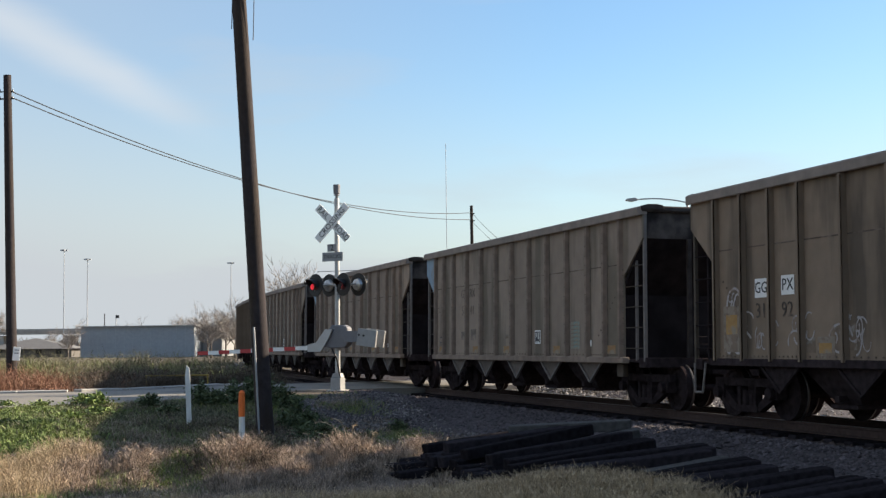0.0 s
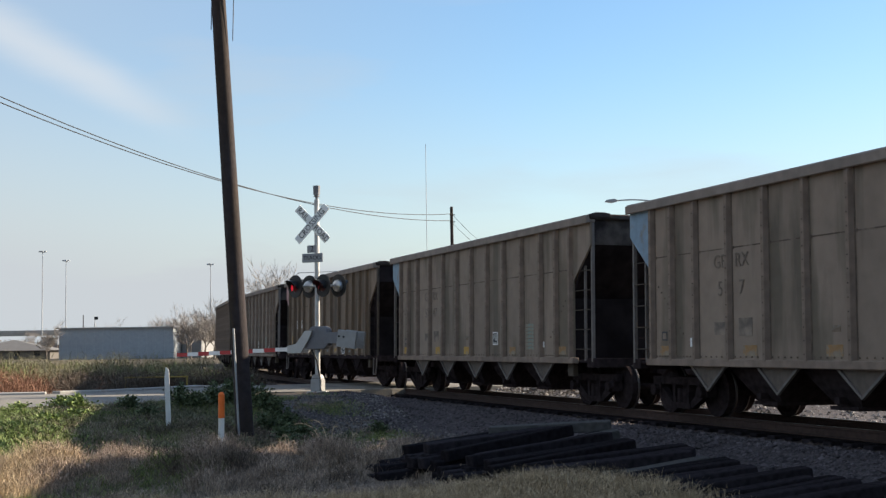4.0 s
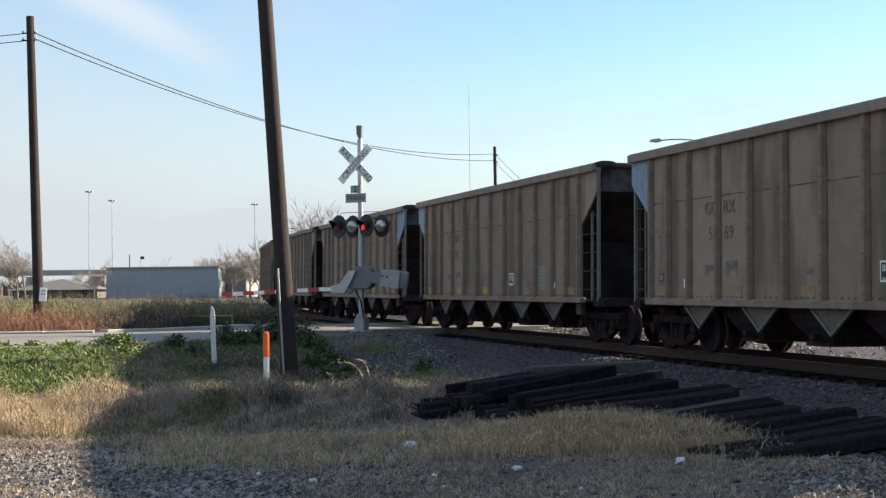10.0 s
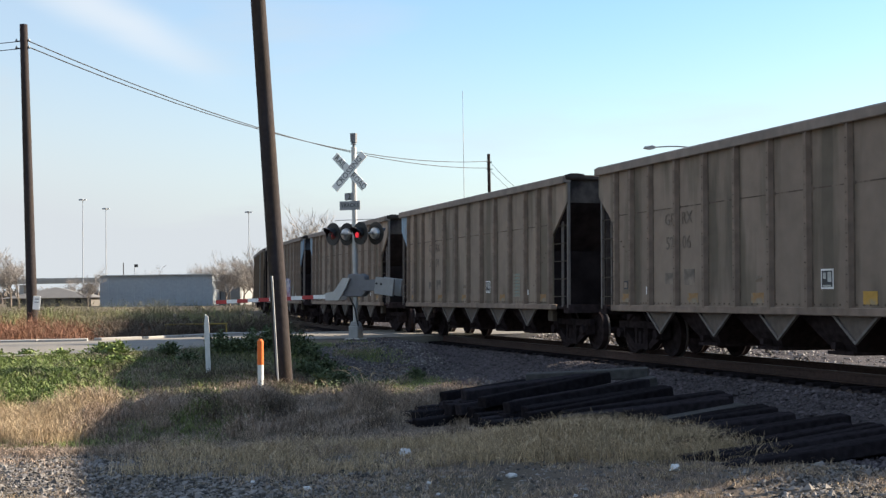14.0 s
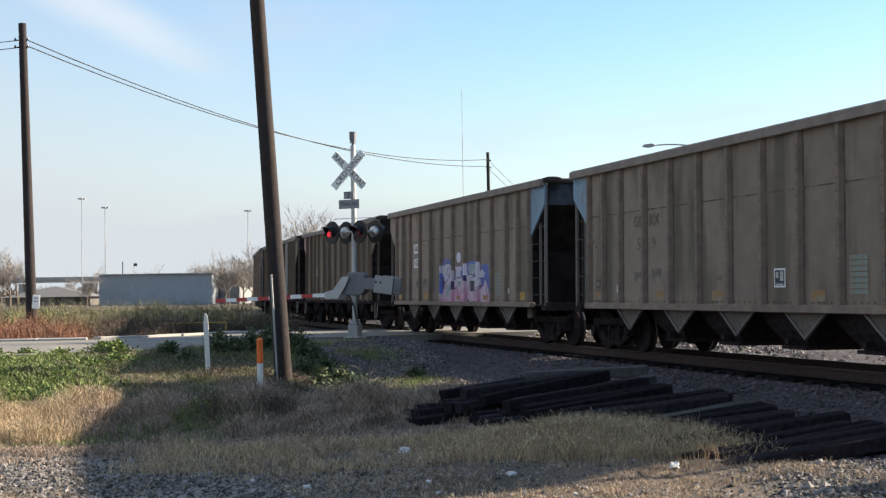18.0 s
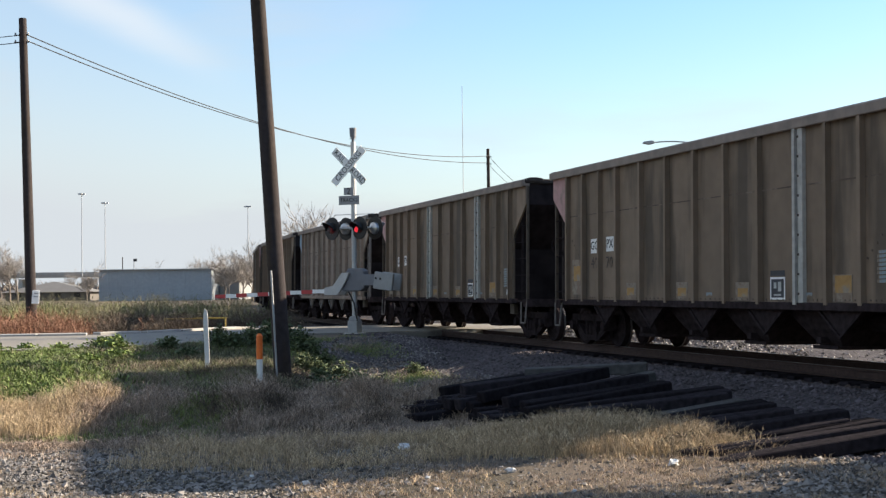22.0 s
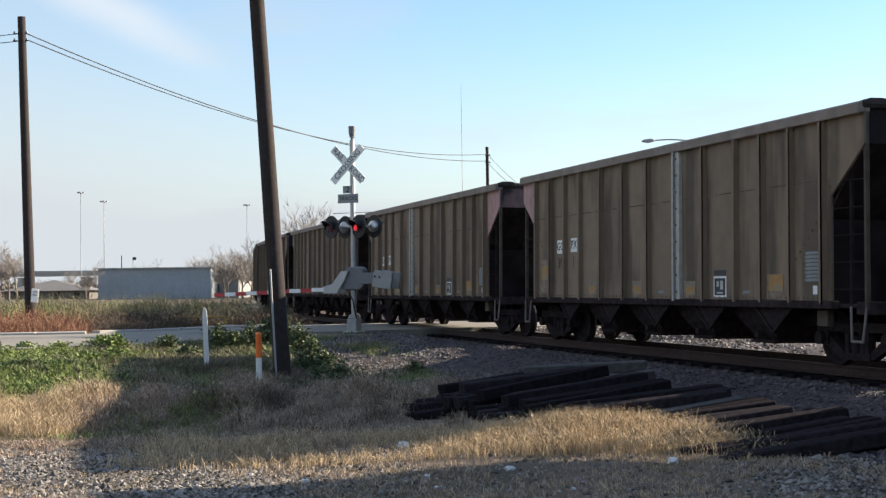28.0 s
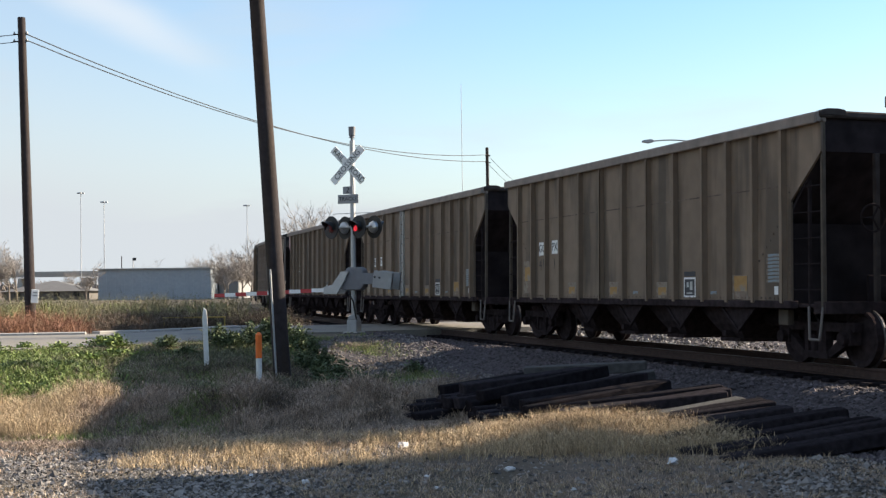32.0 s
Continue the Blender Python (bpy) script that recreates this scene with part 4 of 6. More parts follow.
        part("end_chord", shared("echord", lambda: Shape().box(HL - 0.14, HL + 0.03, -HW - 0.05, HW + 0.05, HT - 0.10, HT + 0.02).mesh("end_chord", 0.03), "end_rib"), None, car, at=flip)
        if e == -1:
            cap = lambda: Shape().prism([(-0.24, -0.06), (-0.20, 0.035), (-0.06, 0.055), (0.14, 0.05), (0.26, -0.01), (0.26, -0.06)], HL - 0.16, HL + 0.045, pose(0, 0, 0, 0, 0, 90)).mesh("corner_cap", 0.01)
            part("corner_cap", shared("ccap", cap, "end_rib"), None, car, at=pose(0, HW - 0.22, HT))
        part("end_sill", shared("esill", lambda: Shape().box(HL - 0.3, HL + 0.02, -HW + 0.02, HW - 0.02, 0.86, 1.06).box(HS - 1.4, HL - 0.3, -0.4, 0.4, 0.7, 1.0).box(HS - 0.2, HL - 0.2, -HW + 0.06, HW - 0.06, 0.96, 1.02).mesh("end_sill", 0.01), "under"), None, car, at=flip)
        cp = lambda: Shape().box(HL, 7.86, -0.09, 0.09, 0.72, 0.92).box(7.80, 8.16, -0.17, 0.10, 0.68, 0.98).box(7.98, 8.17, 0.06, 0.19, 0.70, 0.96).mesh("coupler", 0.02)
        part("coupler", shared("coupler", cp, "under"), None, car, "black knuckle coupler", at=flip)
        hose = lambda: Shape().tube((HL, 0.5, 0.85), (7.6, 0.42, 0.52), 0.022).tube((7.6, 0.42, 0.52), (7.9, 0.3, 0.42), 0.022).tube((7.9, 0.3, 0.42), (8.09, 0.22, 0.46), 0.022).mesh("brake_hose")
        part("brake_hose", shared("hose", hose, "black"), None, car, at=flip)
        # truck with two wheelsets
        truck = part("truck", shared("bolster", lambda: Shape().box(-0.2, 0.2, -0.95, 0.95, 0.42, 0.72).tube((0, 0, 0.7), (0, 0, 0.9), 0.2).mesh("truck", 0.02), "under"), None, car, "black cast steel wheel truck", at=pose(e * 6.17, 0, 0))
        for side in (1, -1):
            part("side_frame", shared("frame", truck_frame, "under"), None, truck, at=pose(0, side * 1.02, 0, 0, 0, 0 if side == 1 else 180))
        for k in (-1, 1):
            ws = part("wheelset", shared("axle", lambda: Shape().tube((0, -1.0, 0), (0, 1.0, 0), 0.075, n=10).add(*wheel_pair()).mesh("wheelset"), "under"), None, truck, "steel wheels on an axle", at=pose(k * 0.89, 0, 0.457))
            ws.data.materials[0] = M["under"]
            if len(ws.data.materials) == 1:
                ws.data.materials.append(M["steel"])
                paint_treads(ws.data)
            WHEELS.append((ws, j, k * 0.89))
    part("center_sill", shared("csill", lambda: Shape().box(-7.2, 7.2, -0.16, 0.16, 0.74, 1.04).box(-4.9, 4.9, -1.3, 1.3, 0.98, 1.03).mesh("center_sill"), "under"), None, car)
    for k in range(4):
        part("hopper_chute", shared("chute", chute_mesh, "under"), None, car, at=pose(-3.42 + 2.2 * k, 0, 0))
    part("coal_load", shared("coal", coal_mesh, "coal"), None, car, "heap of black coal")
    if kind == "B":
        part("brake_wheel", shared("bwheel", brake_wheel, "end"), None, car, at=pose(0, 0, 0))
    part("valve_box", shared("valve", lambda: Shape().box(-6.0, -5.7, 1.38, 1.5, 0.66, 0.92).mesh("valve_box", 0.01), "grime"), None, car, "grimy brake valve box")
    part("air_tank", shared("tank", lambda: Shape().tube((-5.2, 0.9, 0.75), (-4.5, 0.9, 0.75), 0.14, n=12).mesh("air_tank"), "under"), None, car)
    for name, me, mat, x, z, lab in marks:
        part(name, me, mat, car, lab, at=pose(x, HW + (0.0265 if name in ("notice_panel", "reflector", "letters", "card") else 0.028 if name == "text_bar" else 0.024), z))
    CARS.append((car, j))
    return car


def wheel_pair():
    v, f = [], []
    w = wheel_mesh()
    for side in (1, -1):
        k = len(v)
        v += [(p.co.x, side * (0.765 - p.co.y * 1.0), p.co.z) for p in w.vertices]
        f += [tuple(i + k for i in (p.vertices if side == 1 else reversed(p.vertices))) for p in w.polygons]
    return v, f


def paint_treads(me):
    """Polished steel on the tread and the outer rim."""
    for p in me.polygons:
        r = math.hypot(p.center.x, p.center.z)
        if r > 0.458:
            p.material_index = 1


def brake_wheel():
    s = Shape()
    n = 18
    c = Vector((-HL - 0.12, 0.75, 2.4))
    pts = [c + Vector((0, 0.22 * math.cos(6.28318 * i / n), 0.22 * math.sin(6.28318 * i / n))) for i in range(n)]
    for i in range(n):
        s.tube(pts[i], pts[(i + 1) % n], 0.018, n=5)
    for i in range(0, n, 6):
        s.tube(c, pts[i], 0.014, n=5)
    s.tube(c, c + Vector((0.12, 0, 0)), 0.03, n=6)
    return s.mesh("brake_wheel")


CARS, WHEELS = [], []


# markings: panels lie on the sheet, text reads from the far end to the near end
def panel(w, h, mat):
    def make():
        return Shape().box(-w / 2, w / 2, 0, 0.004, -h / 2, h / 2).mesh("marking")
    return shared("panel%.2f_%.2f_%s" % (w, h, mat), make, mat)


def word(body, mat="black"):
    return shared("word_" + body + mat, lambda: flip_word(body), mat)


def flip_word(body):
    me = WORDS[body].copy()
    me.materials.clear()
    me.transform(Matrix(((-1, 0, 0, 0), (0, 0, 1, 0.006), (0, 1, 0, 0), (0, 0, 0, 1))))
    return me


def bay(i):
    """A place along the side, in even twelfths from the far end."""
    return 5.73 - 1.0433 * i


def marks_a(first, last, letters=True, yellow=()):
    out = []
    if letters:
        out += [("letters", word("GB", "faint"), None, 3.74, 2.75, ""), ("letters", word("RX", "faint"), None, 3.03, 2.75, "")]
    out += [("number", word(first, "faint"), None, 3.74, 2.28, ""), ("number", word(last, "faint"), None, 3.05, 2.28, "")]
    out += [("notice", panel(0.345, 0.32, "white"), None, -1.64, 1.52, "white-framed notice"), ("notice_panel", panel(0.29, 0.26, "notice_dark"), None, -1.64, 1.52, "")]
    out += [("stencil", panel(0.46, 0.07, "teal"), None, -3.86, 1.28 + 0.088 * k, "faded teal stencil line") for k in range(7)]
    out += [("sticker", panel(0.09, 0.16, "white"), None, 4.77, 1.37, ""), ("sticker", panel(0.10, 0.13, "white"), None, -4.66, 1.36, "")]
    out += [("card_holder", panel(0.20, 0.17, "notice_dark"), None, 5.78, 1.49, "small dark card holder"), ("card", panel(0.14, 0.11, "car"), None, 5.78, 1.49, "")]
    out += [("stain", panel(0.42, 0.30, "stain_wash"), None, 2.95, 1.62, ""), ("stain", panel(0.42, 0.22, "stain_wash"), None, 3.75, 1.60, ""), ("chalk_mark", panel(0.22, 0.10, "wash"), None, 0.42, 1.55, "")]
    for i, x in ((0, 5.75), (3, 2.82), (5, 0.47), (8, -2.76), (11, -5.69)):
        on = yellow and i in yellow
        out.append(("patch", panel(0.36 if on else 0.42, 0.2 if on else 0.18, "amber_bright" if on else "rust"), None, x, 1.22, "yellow reflective patch" if on else "rust-coloured patch"))
    return fix(out)


def marks_b(first, last):
    out = [("letter_panel", panel(0.40, 0.32, "white"), None, 4.74, 2.26, "white square with letters"), ("letter_panel", panel(0.38, 0.32, "white"), None, 3.93, 2.28, "white square with letters"),
           ("letters", word("GG"), None, 4.74, 2.26, ""), ("letters", word("PX"), None, 3.93, 2.28, ""),
           ("number", word(first, "worn"), None, 4.75, 1.87, ""), ("number", word(last, "worn"), None, 3.95, 1.87, "")]
    out += [("notice", panel(0.46, 0.38, "white"), None, -2.80, 1.30, "white-framed notice"), ("notice_panel", panel(0.39, 0.31, "notice_dark"), None, -2.80, 1.30, ""), ("notice_cap", panel(0.44, 0.09, "notice_dark"), None, -2.80, 1.555, "dark strip above the notice")]
    for x, z, w, h in ((5.74, 1.58, 0.52, 0.80), (2.88, 1.26, 0.46, 0.34), (0.62, 1.26, 0.46, 0.34), (-1.64, 1.25, 0.46, 0.32), (-4.66, 1.30, 0.52, 0.42)):
        out.append(("patch", panel(w, h, "pale_stain"), None, x, z, "pale painted patch"))
    for x, z, w, h in ((5.72, 1.66, 0.38, 0.34), (2.90, 1.25, 0.34, 0.16), (0.62, 1.24, 0.34, 0.16), (-1.66, 1.23, 0.34, 0.15), (-4.68, 1.36, 0.44, 0.27)):
        out.append(("reflector", panel(w, h, "amber"), None, x, z, "faded amber reflective patch"))
    for x in (-0.45, -3.72):
        out.append(("text_bar", panel(0.22, 0.06, "pale_blue"), None, x, 1.20, ""))
    out += [("text_bar", panel(0.42 - 0.05 * (k % 3 == 1), 0.048, "pale_blue"), None, -5.76, 1.40 + 0.062 * k, "") for k in range(8)]
    out += [("sticker", panel(0.12, 0.14, "white"), None, -5.85, 1.24, "")]
    return fix(out)


def fix(out):
    """Adds the pale bars of small print to each notice."""
    more = []
    for n, me, mt, x, z, lab in out:
        if n == "notice_panel":
            for k, (dx, dz, w, h) in enumerate(((-0.07, 0.03, 0.10, 0.16), (0.07, 0.05, 0.08, 0.10), (0.0, -0.11, 0.22, 0.03))):
                more.append(("text_bar", bar(w, h), None, x + dx, z + dz, ""))
    return out + more


def bar(w, h):
    return shared("bar%.2f_%.2f" % (w, h), lambda: Shape().box(-w / 2, w / 2, 0.004, 0.007, -h / 2, h / 2).mesh("text_bar"), "pale_print")


M["notice_dark"] = material("dark_notice", (0.05, 0.05, 0.055), 0.6, spread=0.2)
M["pale_print"] = material("pale_print", (0.45, 0.45, 0.42), 0.6, spread=0.2)
M["worn"] = material("worn_dark_stencil", (0.07, 0.055, 0.045), 0.7, spread=0.3, dark=(0.14, 0.105, 0.08), mask=0.35, mask_scale=6.0)
M["faint"] = material("worn_black_paint", (0.165, 0.131, 0.105), 0.7, spread=0.3)
M["amber_bright"] = material("amber_reflective_sheet", (0.48, 0.28, 0.06), 0.65, spread=0.2, dark=(0.30, 0.23, 0.13), mask=0.4, mask_scale=5.0)
M["pale_stain"] = material("dusty_pale_stain", (0.27, 0.225, 0.175), 0.8, spread=0.2, dark=(0.19, 0.14, 0.105), mask=0.55, mask_scale=5.0)
M["pale_blue"] = material("pale_blue_print", (0.24, 0.29, 0.31), 0.7, spread=0.2, dark=(0.2, 0.155, 0.115), mask=0.5, mask_scale=8.0)
M["amber"] = material("faded_amber_paint", (0.37, 0.215, 0.075), 0.7, spread=0.2, dark=(0.24, 0.2, 0.15), mask=0.4, mask_scale=4.0)
M["teal"] = material("faded_teal_stencil", (0.20, 0.29, 0.26), 0.7, spread=0.2, dark=(0.26, 0.225, 0.175), mask=0.7, mask_scale=9.0)
M["teal_grey"] = material("faded_teal_grey_patch", (0.27, 0.34, 0.33), 0.7, spread=0.2, dark=(0.36, 0.34, 0.37), mask=0.5, mask_scale=6.0)
M["rust"] = material("rusty_patch", (0.34, 0.20, 0.09), 0.8, spread=0.25, dark=(0.24, 0.2, 0.15), mask=0.6, mask_scale=5.0)
M["spray_blue"] = material("blue_spray_paint", (0.10, 0.14, 0.42), 0.6, spread=0.2, dark=(0.22, 0.19, 0.2), mask=0.35, mask_scale=3.0)
M["spray_pink"] = material("pink_spray_paint", (0.55, 0.25, 0.36), 0.6, spread=0.15, dark=(0.52, 0.40, 0.47), mask=0.5, mask_scale=2.0)


def fade_up(m, top, z0, z1):
    """Fades the sprayed colour to another one between two heights."""
    n, l = m.node_tree.nodes, m.node_tree.links
    b = n["Principled BSDF"]
    col = b.inputs["Base Color"].links[0].from_socket
    sp, mr, mx = n.new("ShaderNodeSeparateXYZ"), n.new("ShaderNodeMapRange"), n.new("ShaderNodeMix")
    l.new(n.new("ShaderNodeTexCoord").outputs["Object"], sp.inputs[0])
    mr.inputs["From Min"].default_value, mr.inputs["From Max"].default_value = z0, z1
    l.new(sp.outputs[2], mr.inputs["Value"])
    mx.data_type = "RGBA"
    l.new(mr.outputs[0], mx.inputs["Factor"])
    l.new(col, mx.inputs[6])
    mx.inputs[7].default_value = (*top, 1)
    l.new(mx.outputs[2], b.inputs["Base Color"])


fade_up(M["spray_pink"], (0.50, 0.47, 0.53), 1.25, 1.80)
M["spray_white"] = material("white_spray_paint", (0.66, 0.62, 0.68), 0.6, spread=0.1)
M["spray_edge"] = material("dark_spray_line", (0.07, 0.05, 0.13), 0.6, spread=0.2)

# ---- the train ----
def spray(car):
    """Bubble letters in white and pink on a blue cloud."""
    def blob(x, z, w, h, seed, n=14, rough=0.18):
        rnd = random.Random(seed)
        return [(x + w / 2 * math.cos(a) * (1 + rnd.uniform(-rough, rough)), z + h / 2 * math.sin(a) * (1 + rnd.uniform(-rough, rough))) for a in [6.28318 * i / n for i in range(n)]]
    def lay(name, outlines, depth, mat, lab):
        s = Shape()
        for o in outlines:
            s.prism(o, depth, depth + 0.0005)
        part(name, s, mat, car, lab, at=pose(0, HW + 0.02, 0))
    on = lambda pts: [(bay(4.36 + (v - 4.45) * 1.06), 1.04 + (q - 1.07) * 0.91) for v, q in pts]
    lay("blue_cloud", [on(((4.45, 2.33), (4.59, 2.49), (5.05, 2.49), (5.32, 2.37), (5.58, 2.22), (5.58, 1.82), (5.32, 1.42), (4.59, 1.22), (4.39, 1.22)))], 0.002, "spray_blue", "blue sprayed cloud")
    lay("blue_cloud", [on(((6.17, 2.21), (6.50, 2.31), (7.08, 2.37), (7.56, 2.31), (7.89, 2.23), (8.21, 2.24), (8.39, 2.08), (8.39, 1.64), (8.48, 1.19), (7.56, 1.15), (6.17, 1.21)))], 0.004, "spray_blue", "blue sprayed cloud")

    def stroke(points, w):
        """A thick line with round ends along a few points."""
        out = []
        for (x0, z0), (x1, z1) in zip(points, points[1:]):
            a = math.atan2(z1 - z0, x1 - x0)
            o = [(x1 + w * math.cos(a + t), z1 + w * math.sin(a + t)) for t in [radians(k) for k in range(-90, 91, 30)]]
            o += [(x0 + w * math.cos(a + t), z0 + w * math.sin(a + t)) for t in [radians(k) for k in range(90, 271, 30)]]
            out.append(o)
        return out

    letters = (((4.39, 2.33), (4.75, 2.28), (4.91, 2.33), (5.14, 2.34), (5.32, 2.23), (5.32, 2.08), (5.23, 1.95), (5.45, 1.82), (5.45, 1.10), (4.39, 1.10), (4.50, 1.32), (4.75, 1.63), (4.68, 1.90), (4.43, 2.06)),
               ((5.62, 2.22), (6.23, 2.23), (6.25, 2.14), (6.12, 2.07), (6.12, 1.92), (6.33, 1.79), (6.40, 1.59), (6.38, 1.21), (6.25, 1.07), (5.62, 1.07), (5.50, 1.41), (5.45, 1.77), (5.73, 1.91), (5.73, 2.11)),
               ((6.38, 2.28), (6.67, 2.25), (6.71, 1.92), (7.08, 1.93), (7.48, 1.80), (7.53, 1.38), (7.42, 1.15), (6.92, 1.07), (6.75, 1.20), (6.46, 1.10), (6.48, 1.40), (6.67, 1.78), (6.42, 2.03)),
               ((7.44, 2.27), (7.64, 2.19), (7.73, 2.02), (7.82, 2.10), (8.07, 1.98), (8.00, 1.87), (7.73, 1.79), (7.82, 1.57), (7.95, 1.58), (8.08, 1.78), (8.22, 1.64), (8.44, 1.24), (8.48, 1.07), (7.76, 1.06), (7.58, 1.29), (7.50, 1.76)))
    for k, pts in enumerate(letters):
        o = on(pts)
        cx = sum(p[0] for p in o) / len(o)
        lay("letter_edge", [[(cx + (x - cx) * 1.07 + 0.03, q + 0.02) for x, q in o]], 0.0065 + 0.0008 * k, "spray_edge", "dark letter edge")
        lay("sprayed_letter", [o], 0.0105 + 0.0008 * k, "spray_pink", "pink bubble letter")
    for pts in (((6.58, 1.15), (6.75, 1.49), (6.96, 1.82), (7.25, 1.91)), ((7.56, 1.45), (7.82, 1.56), (7.92, 1.65)), ((4.70, 1.63), (5.05, 1.83), (5.21, 2.03), (5.15, 2.21), (5.00, 2.17), (4.95, 1.99), (5.21, 1.88)), ((5.50, 1.77), (5.79, 1.86), (6.17, 1.86)), ((5.58, 1.49), (5.79, 1.56), (5.92, 1.31)), ((7.38, 1.20), (7.25, 1.39), (7.46, 1.57)), ((7.56, 1.81), (7.89, 1.82)), ((8.15, 1.60), (8.21, 1.42), (8.31, 1.24))):
        lay("letter_line", stroke(on(pts), 0.014), 0.0150, "spray_edge", "thin dark line inside a letter")
    lay("letter_dot", [blob(-0.50, 2.36, 0.40, 0.31, 5, 20, 0.03)], 0.0150, "spray_white", "white sprayed dot")
    # dark shadows sprayed between the letters
    for pts in (((4.46, 2.02), (4.80, 1.72), (4.70, 1.52), (4.55, 1.75)), ((5.42, 1.86), (5.66, 1.92), (5.52, 1.62)), ((6.30, 2.02), (6.62, 1.96), (6.44, 1.60)), ((7.40, 2.40), (7.58, 2.20), (7.62, 1.86), (7.50, 1.84)), ((7.42, 1.70), (7.90, 1.58), (7.58, 1.42)), ((5.40, 1.46), (5.58, 1.36), (5.47, 1.10)), ((6.38, 1.50), (6.56, 1.40), (6.44, 1.06)), ((7.46, 1.30), (7.62, 1.18), (7.52, 1.05))):
        lay("letter_shadow", [on(pts)], 0.0152, "spray_edge", "dark purple shadow between letters")
    for x, bands in ((1.143, ((1.06, 1.30, "spray_pink"), (1.30, 1.92, "spray_blue"), (1.92, 2.14, "spray_pink"))), (0.0, ((1.06, 1.42, "spray_pink"), (1.42, 1.66, "spray_edge"), (1.66, 1.98, "spray_pink"))),
                     (-1.143, ((1.06, 1.66, "spray_pink"), (1.66, 1.82, "spray_edge"), (1.82, 2.16, "spray_white"))), (-2.285, ((1.06, 1.50, "spray_pink"), (1.50, 2.18, "spray_white")))):
        for z0, z1, mat in bands:
            s = Shape().prism([(x - 0.075, 0.0), (x - 0.046, 0.089), (x + 0.046, 0.089), (x + 0.075, 0.0)], z0, z1, Matrix(((1, 0, 0, 0), (0, 0, 1, 0), (0, 1, 0, 0), (0, 0, 0, 1))))
            part("painted_rib", s, mat, car, "rib covered by the spray paint", at=pose(0, HW + 0.02, 0))
    for v, q, w, h, mat in ((5.05, 1.38, 0.52, 0.36, "teal_grey"), (6.02, 1.57, 0.26, 0.17, "teal_grey"), (7.16, 1.51, 0.34, 0.29, "notice_dark"), (7.16, 1.99, 0.60, 0.30, "teal_grey"), (8.24, 1.18, 0.36, 0.13, "amber"), (5.93, 1.18, 0.28, 0.11, "amber")):
        part("paint_patch", panel(w, h, mat), None, car, at=pose(bay(v), HW + 0.036, q))


def scrawl(car):
    """Loops and curls of thin white spray, each a line of its own."""
    loops = ((bay(0.1), 1.95, 0.26, 0.34, -40, 250, 0.022), (bay(0.2), 1.95, 0.13, 0.24, 0, 330, 0.016), (bay(0.3), 1.35, 0.34, 0.2, 20, 300, 0.022), (bay(-0.1), 1.5, 0.12, 0.34, 90, 300, 0.02),
             (bay(0.5), 1.75, 0.2, 0.12, 0, 270, 0.014), (bay(1.3), 1.5, 0.16, 0.22, 30, 320, 0.014), (bay(1.9), 1.35, 0.2, 0.18, -60, 200, 0.016), (bay(2.3), 1.6, 0.14, 0.22, 60, 340, 0.012),
             (bay(3.1), 1.4, 0.3, 0.22, 10, 260, 0.018), (bay(3.4), 1.55, 0.16, 0.2, 100, 380, 0.014), (bay(4.6), 1.75, 0.3, 0.5, 60, 300, 0.024), (bay(4.9), 1.75, 0.18, 0.42, -80, 120, 0.02),
             (bay(5.3), 1.6, 0.3, 0.55, 40, 260, 0.024), (bay(5.5), 1.6, 0.14, 0.4, -60, 150, 0.02))
    for cx, cz, rx, rz, a0, a1, w in loops:
        s = Shape()
        rows = []
        for k in range(17):
            a = radians(a0 + (a1 - a0) * k / 16)
            c, d = math.cos(a), math.sin(a)
            rows.append([(cx - (rx - w) * c, 0.0, cz + (rz - w) * d), (cx - (rx + w) * c, 0.0, cz + (rz + w) * d), (cx - (rx + w) * c, 0.004, cz + (rz + w) * d), (cx - (rx - w) * c, 0.004, cz + (rz - w) * d)])
        s.rings(rows)
        part("scrawl", s, "spray_faded", car, "white sprayed loop", at=pose(0, HW + 0.022, 0))
    rnd = random.Random(31)
    for cx, cz, sx, sz, count in ((bay(0.1), 1.75, 0.26, 0.42, 16), (bay(0.9), 1.35, 0.16, 0.12, 5), (bay(2.1), 1.45, 0.3, 0.22, 9), (bay(3.3), 1.45, 0.4, 0.3, 9), (bay(5.1), 1.6, 0.4, 0.45, 12)):
        for _ in range(count):
            x, z, r, a0 = cx + rnd.gauss(0, sx * 0.5), cz + rnd.gauss(0, sz * 0.5), rnd.uniform(0.05, 0.17), rnd.uniform(0, 6.28)
            turn, w = rnd.uniform(1.5, 4.5), rnd.uniform(0.006, 0.013)
            s, rows = Shape(), []
            for k in range(11):
                a = a0 + turn * k / 10
                q = r * (0.6 + 0.5 * k / 10)
                rows.append([(x + (q + e) * math.cos(a), y, z + (q + e) * 1.5 * math.sin(a)) for e, y in ((-w, 0.0), (w, 0.0), (w, 0.004), (-w, 0.004))])
            s.rings(rows)
            part("scrawl", s, "spray_faded", car, "thin faded scribble", at=pose(0, HW + 0.0225, 0))
    for x, z, w, h in ((bay(0.2), 1.6, 0.5, 0.3), (bay(2.2), 1.3, 0.5, 0.24), (bay(3.2), 1.42, 0.6, 0.4), (bay(5.0), 1.75, 0.7, 0.6)):
        part("wash", panel(w, h, "wash"), None, car, "pale smeared paint", at=pose(x, HW + 0.0205, z))


M["spray_faded"] = material("faded_white_spray", (0.40, 0.37, 0.36), 0.7, spread=0.25, dark=(0.22, 0.17, 0.14), mask=0.4, mask_scale=6.0)
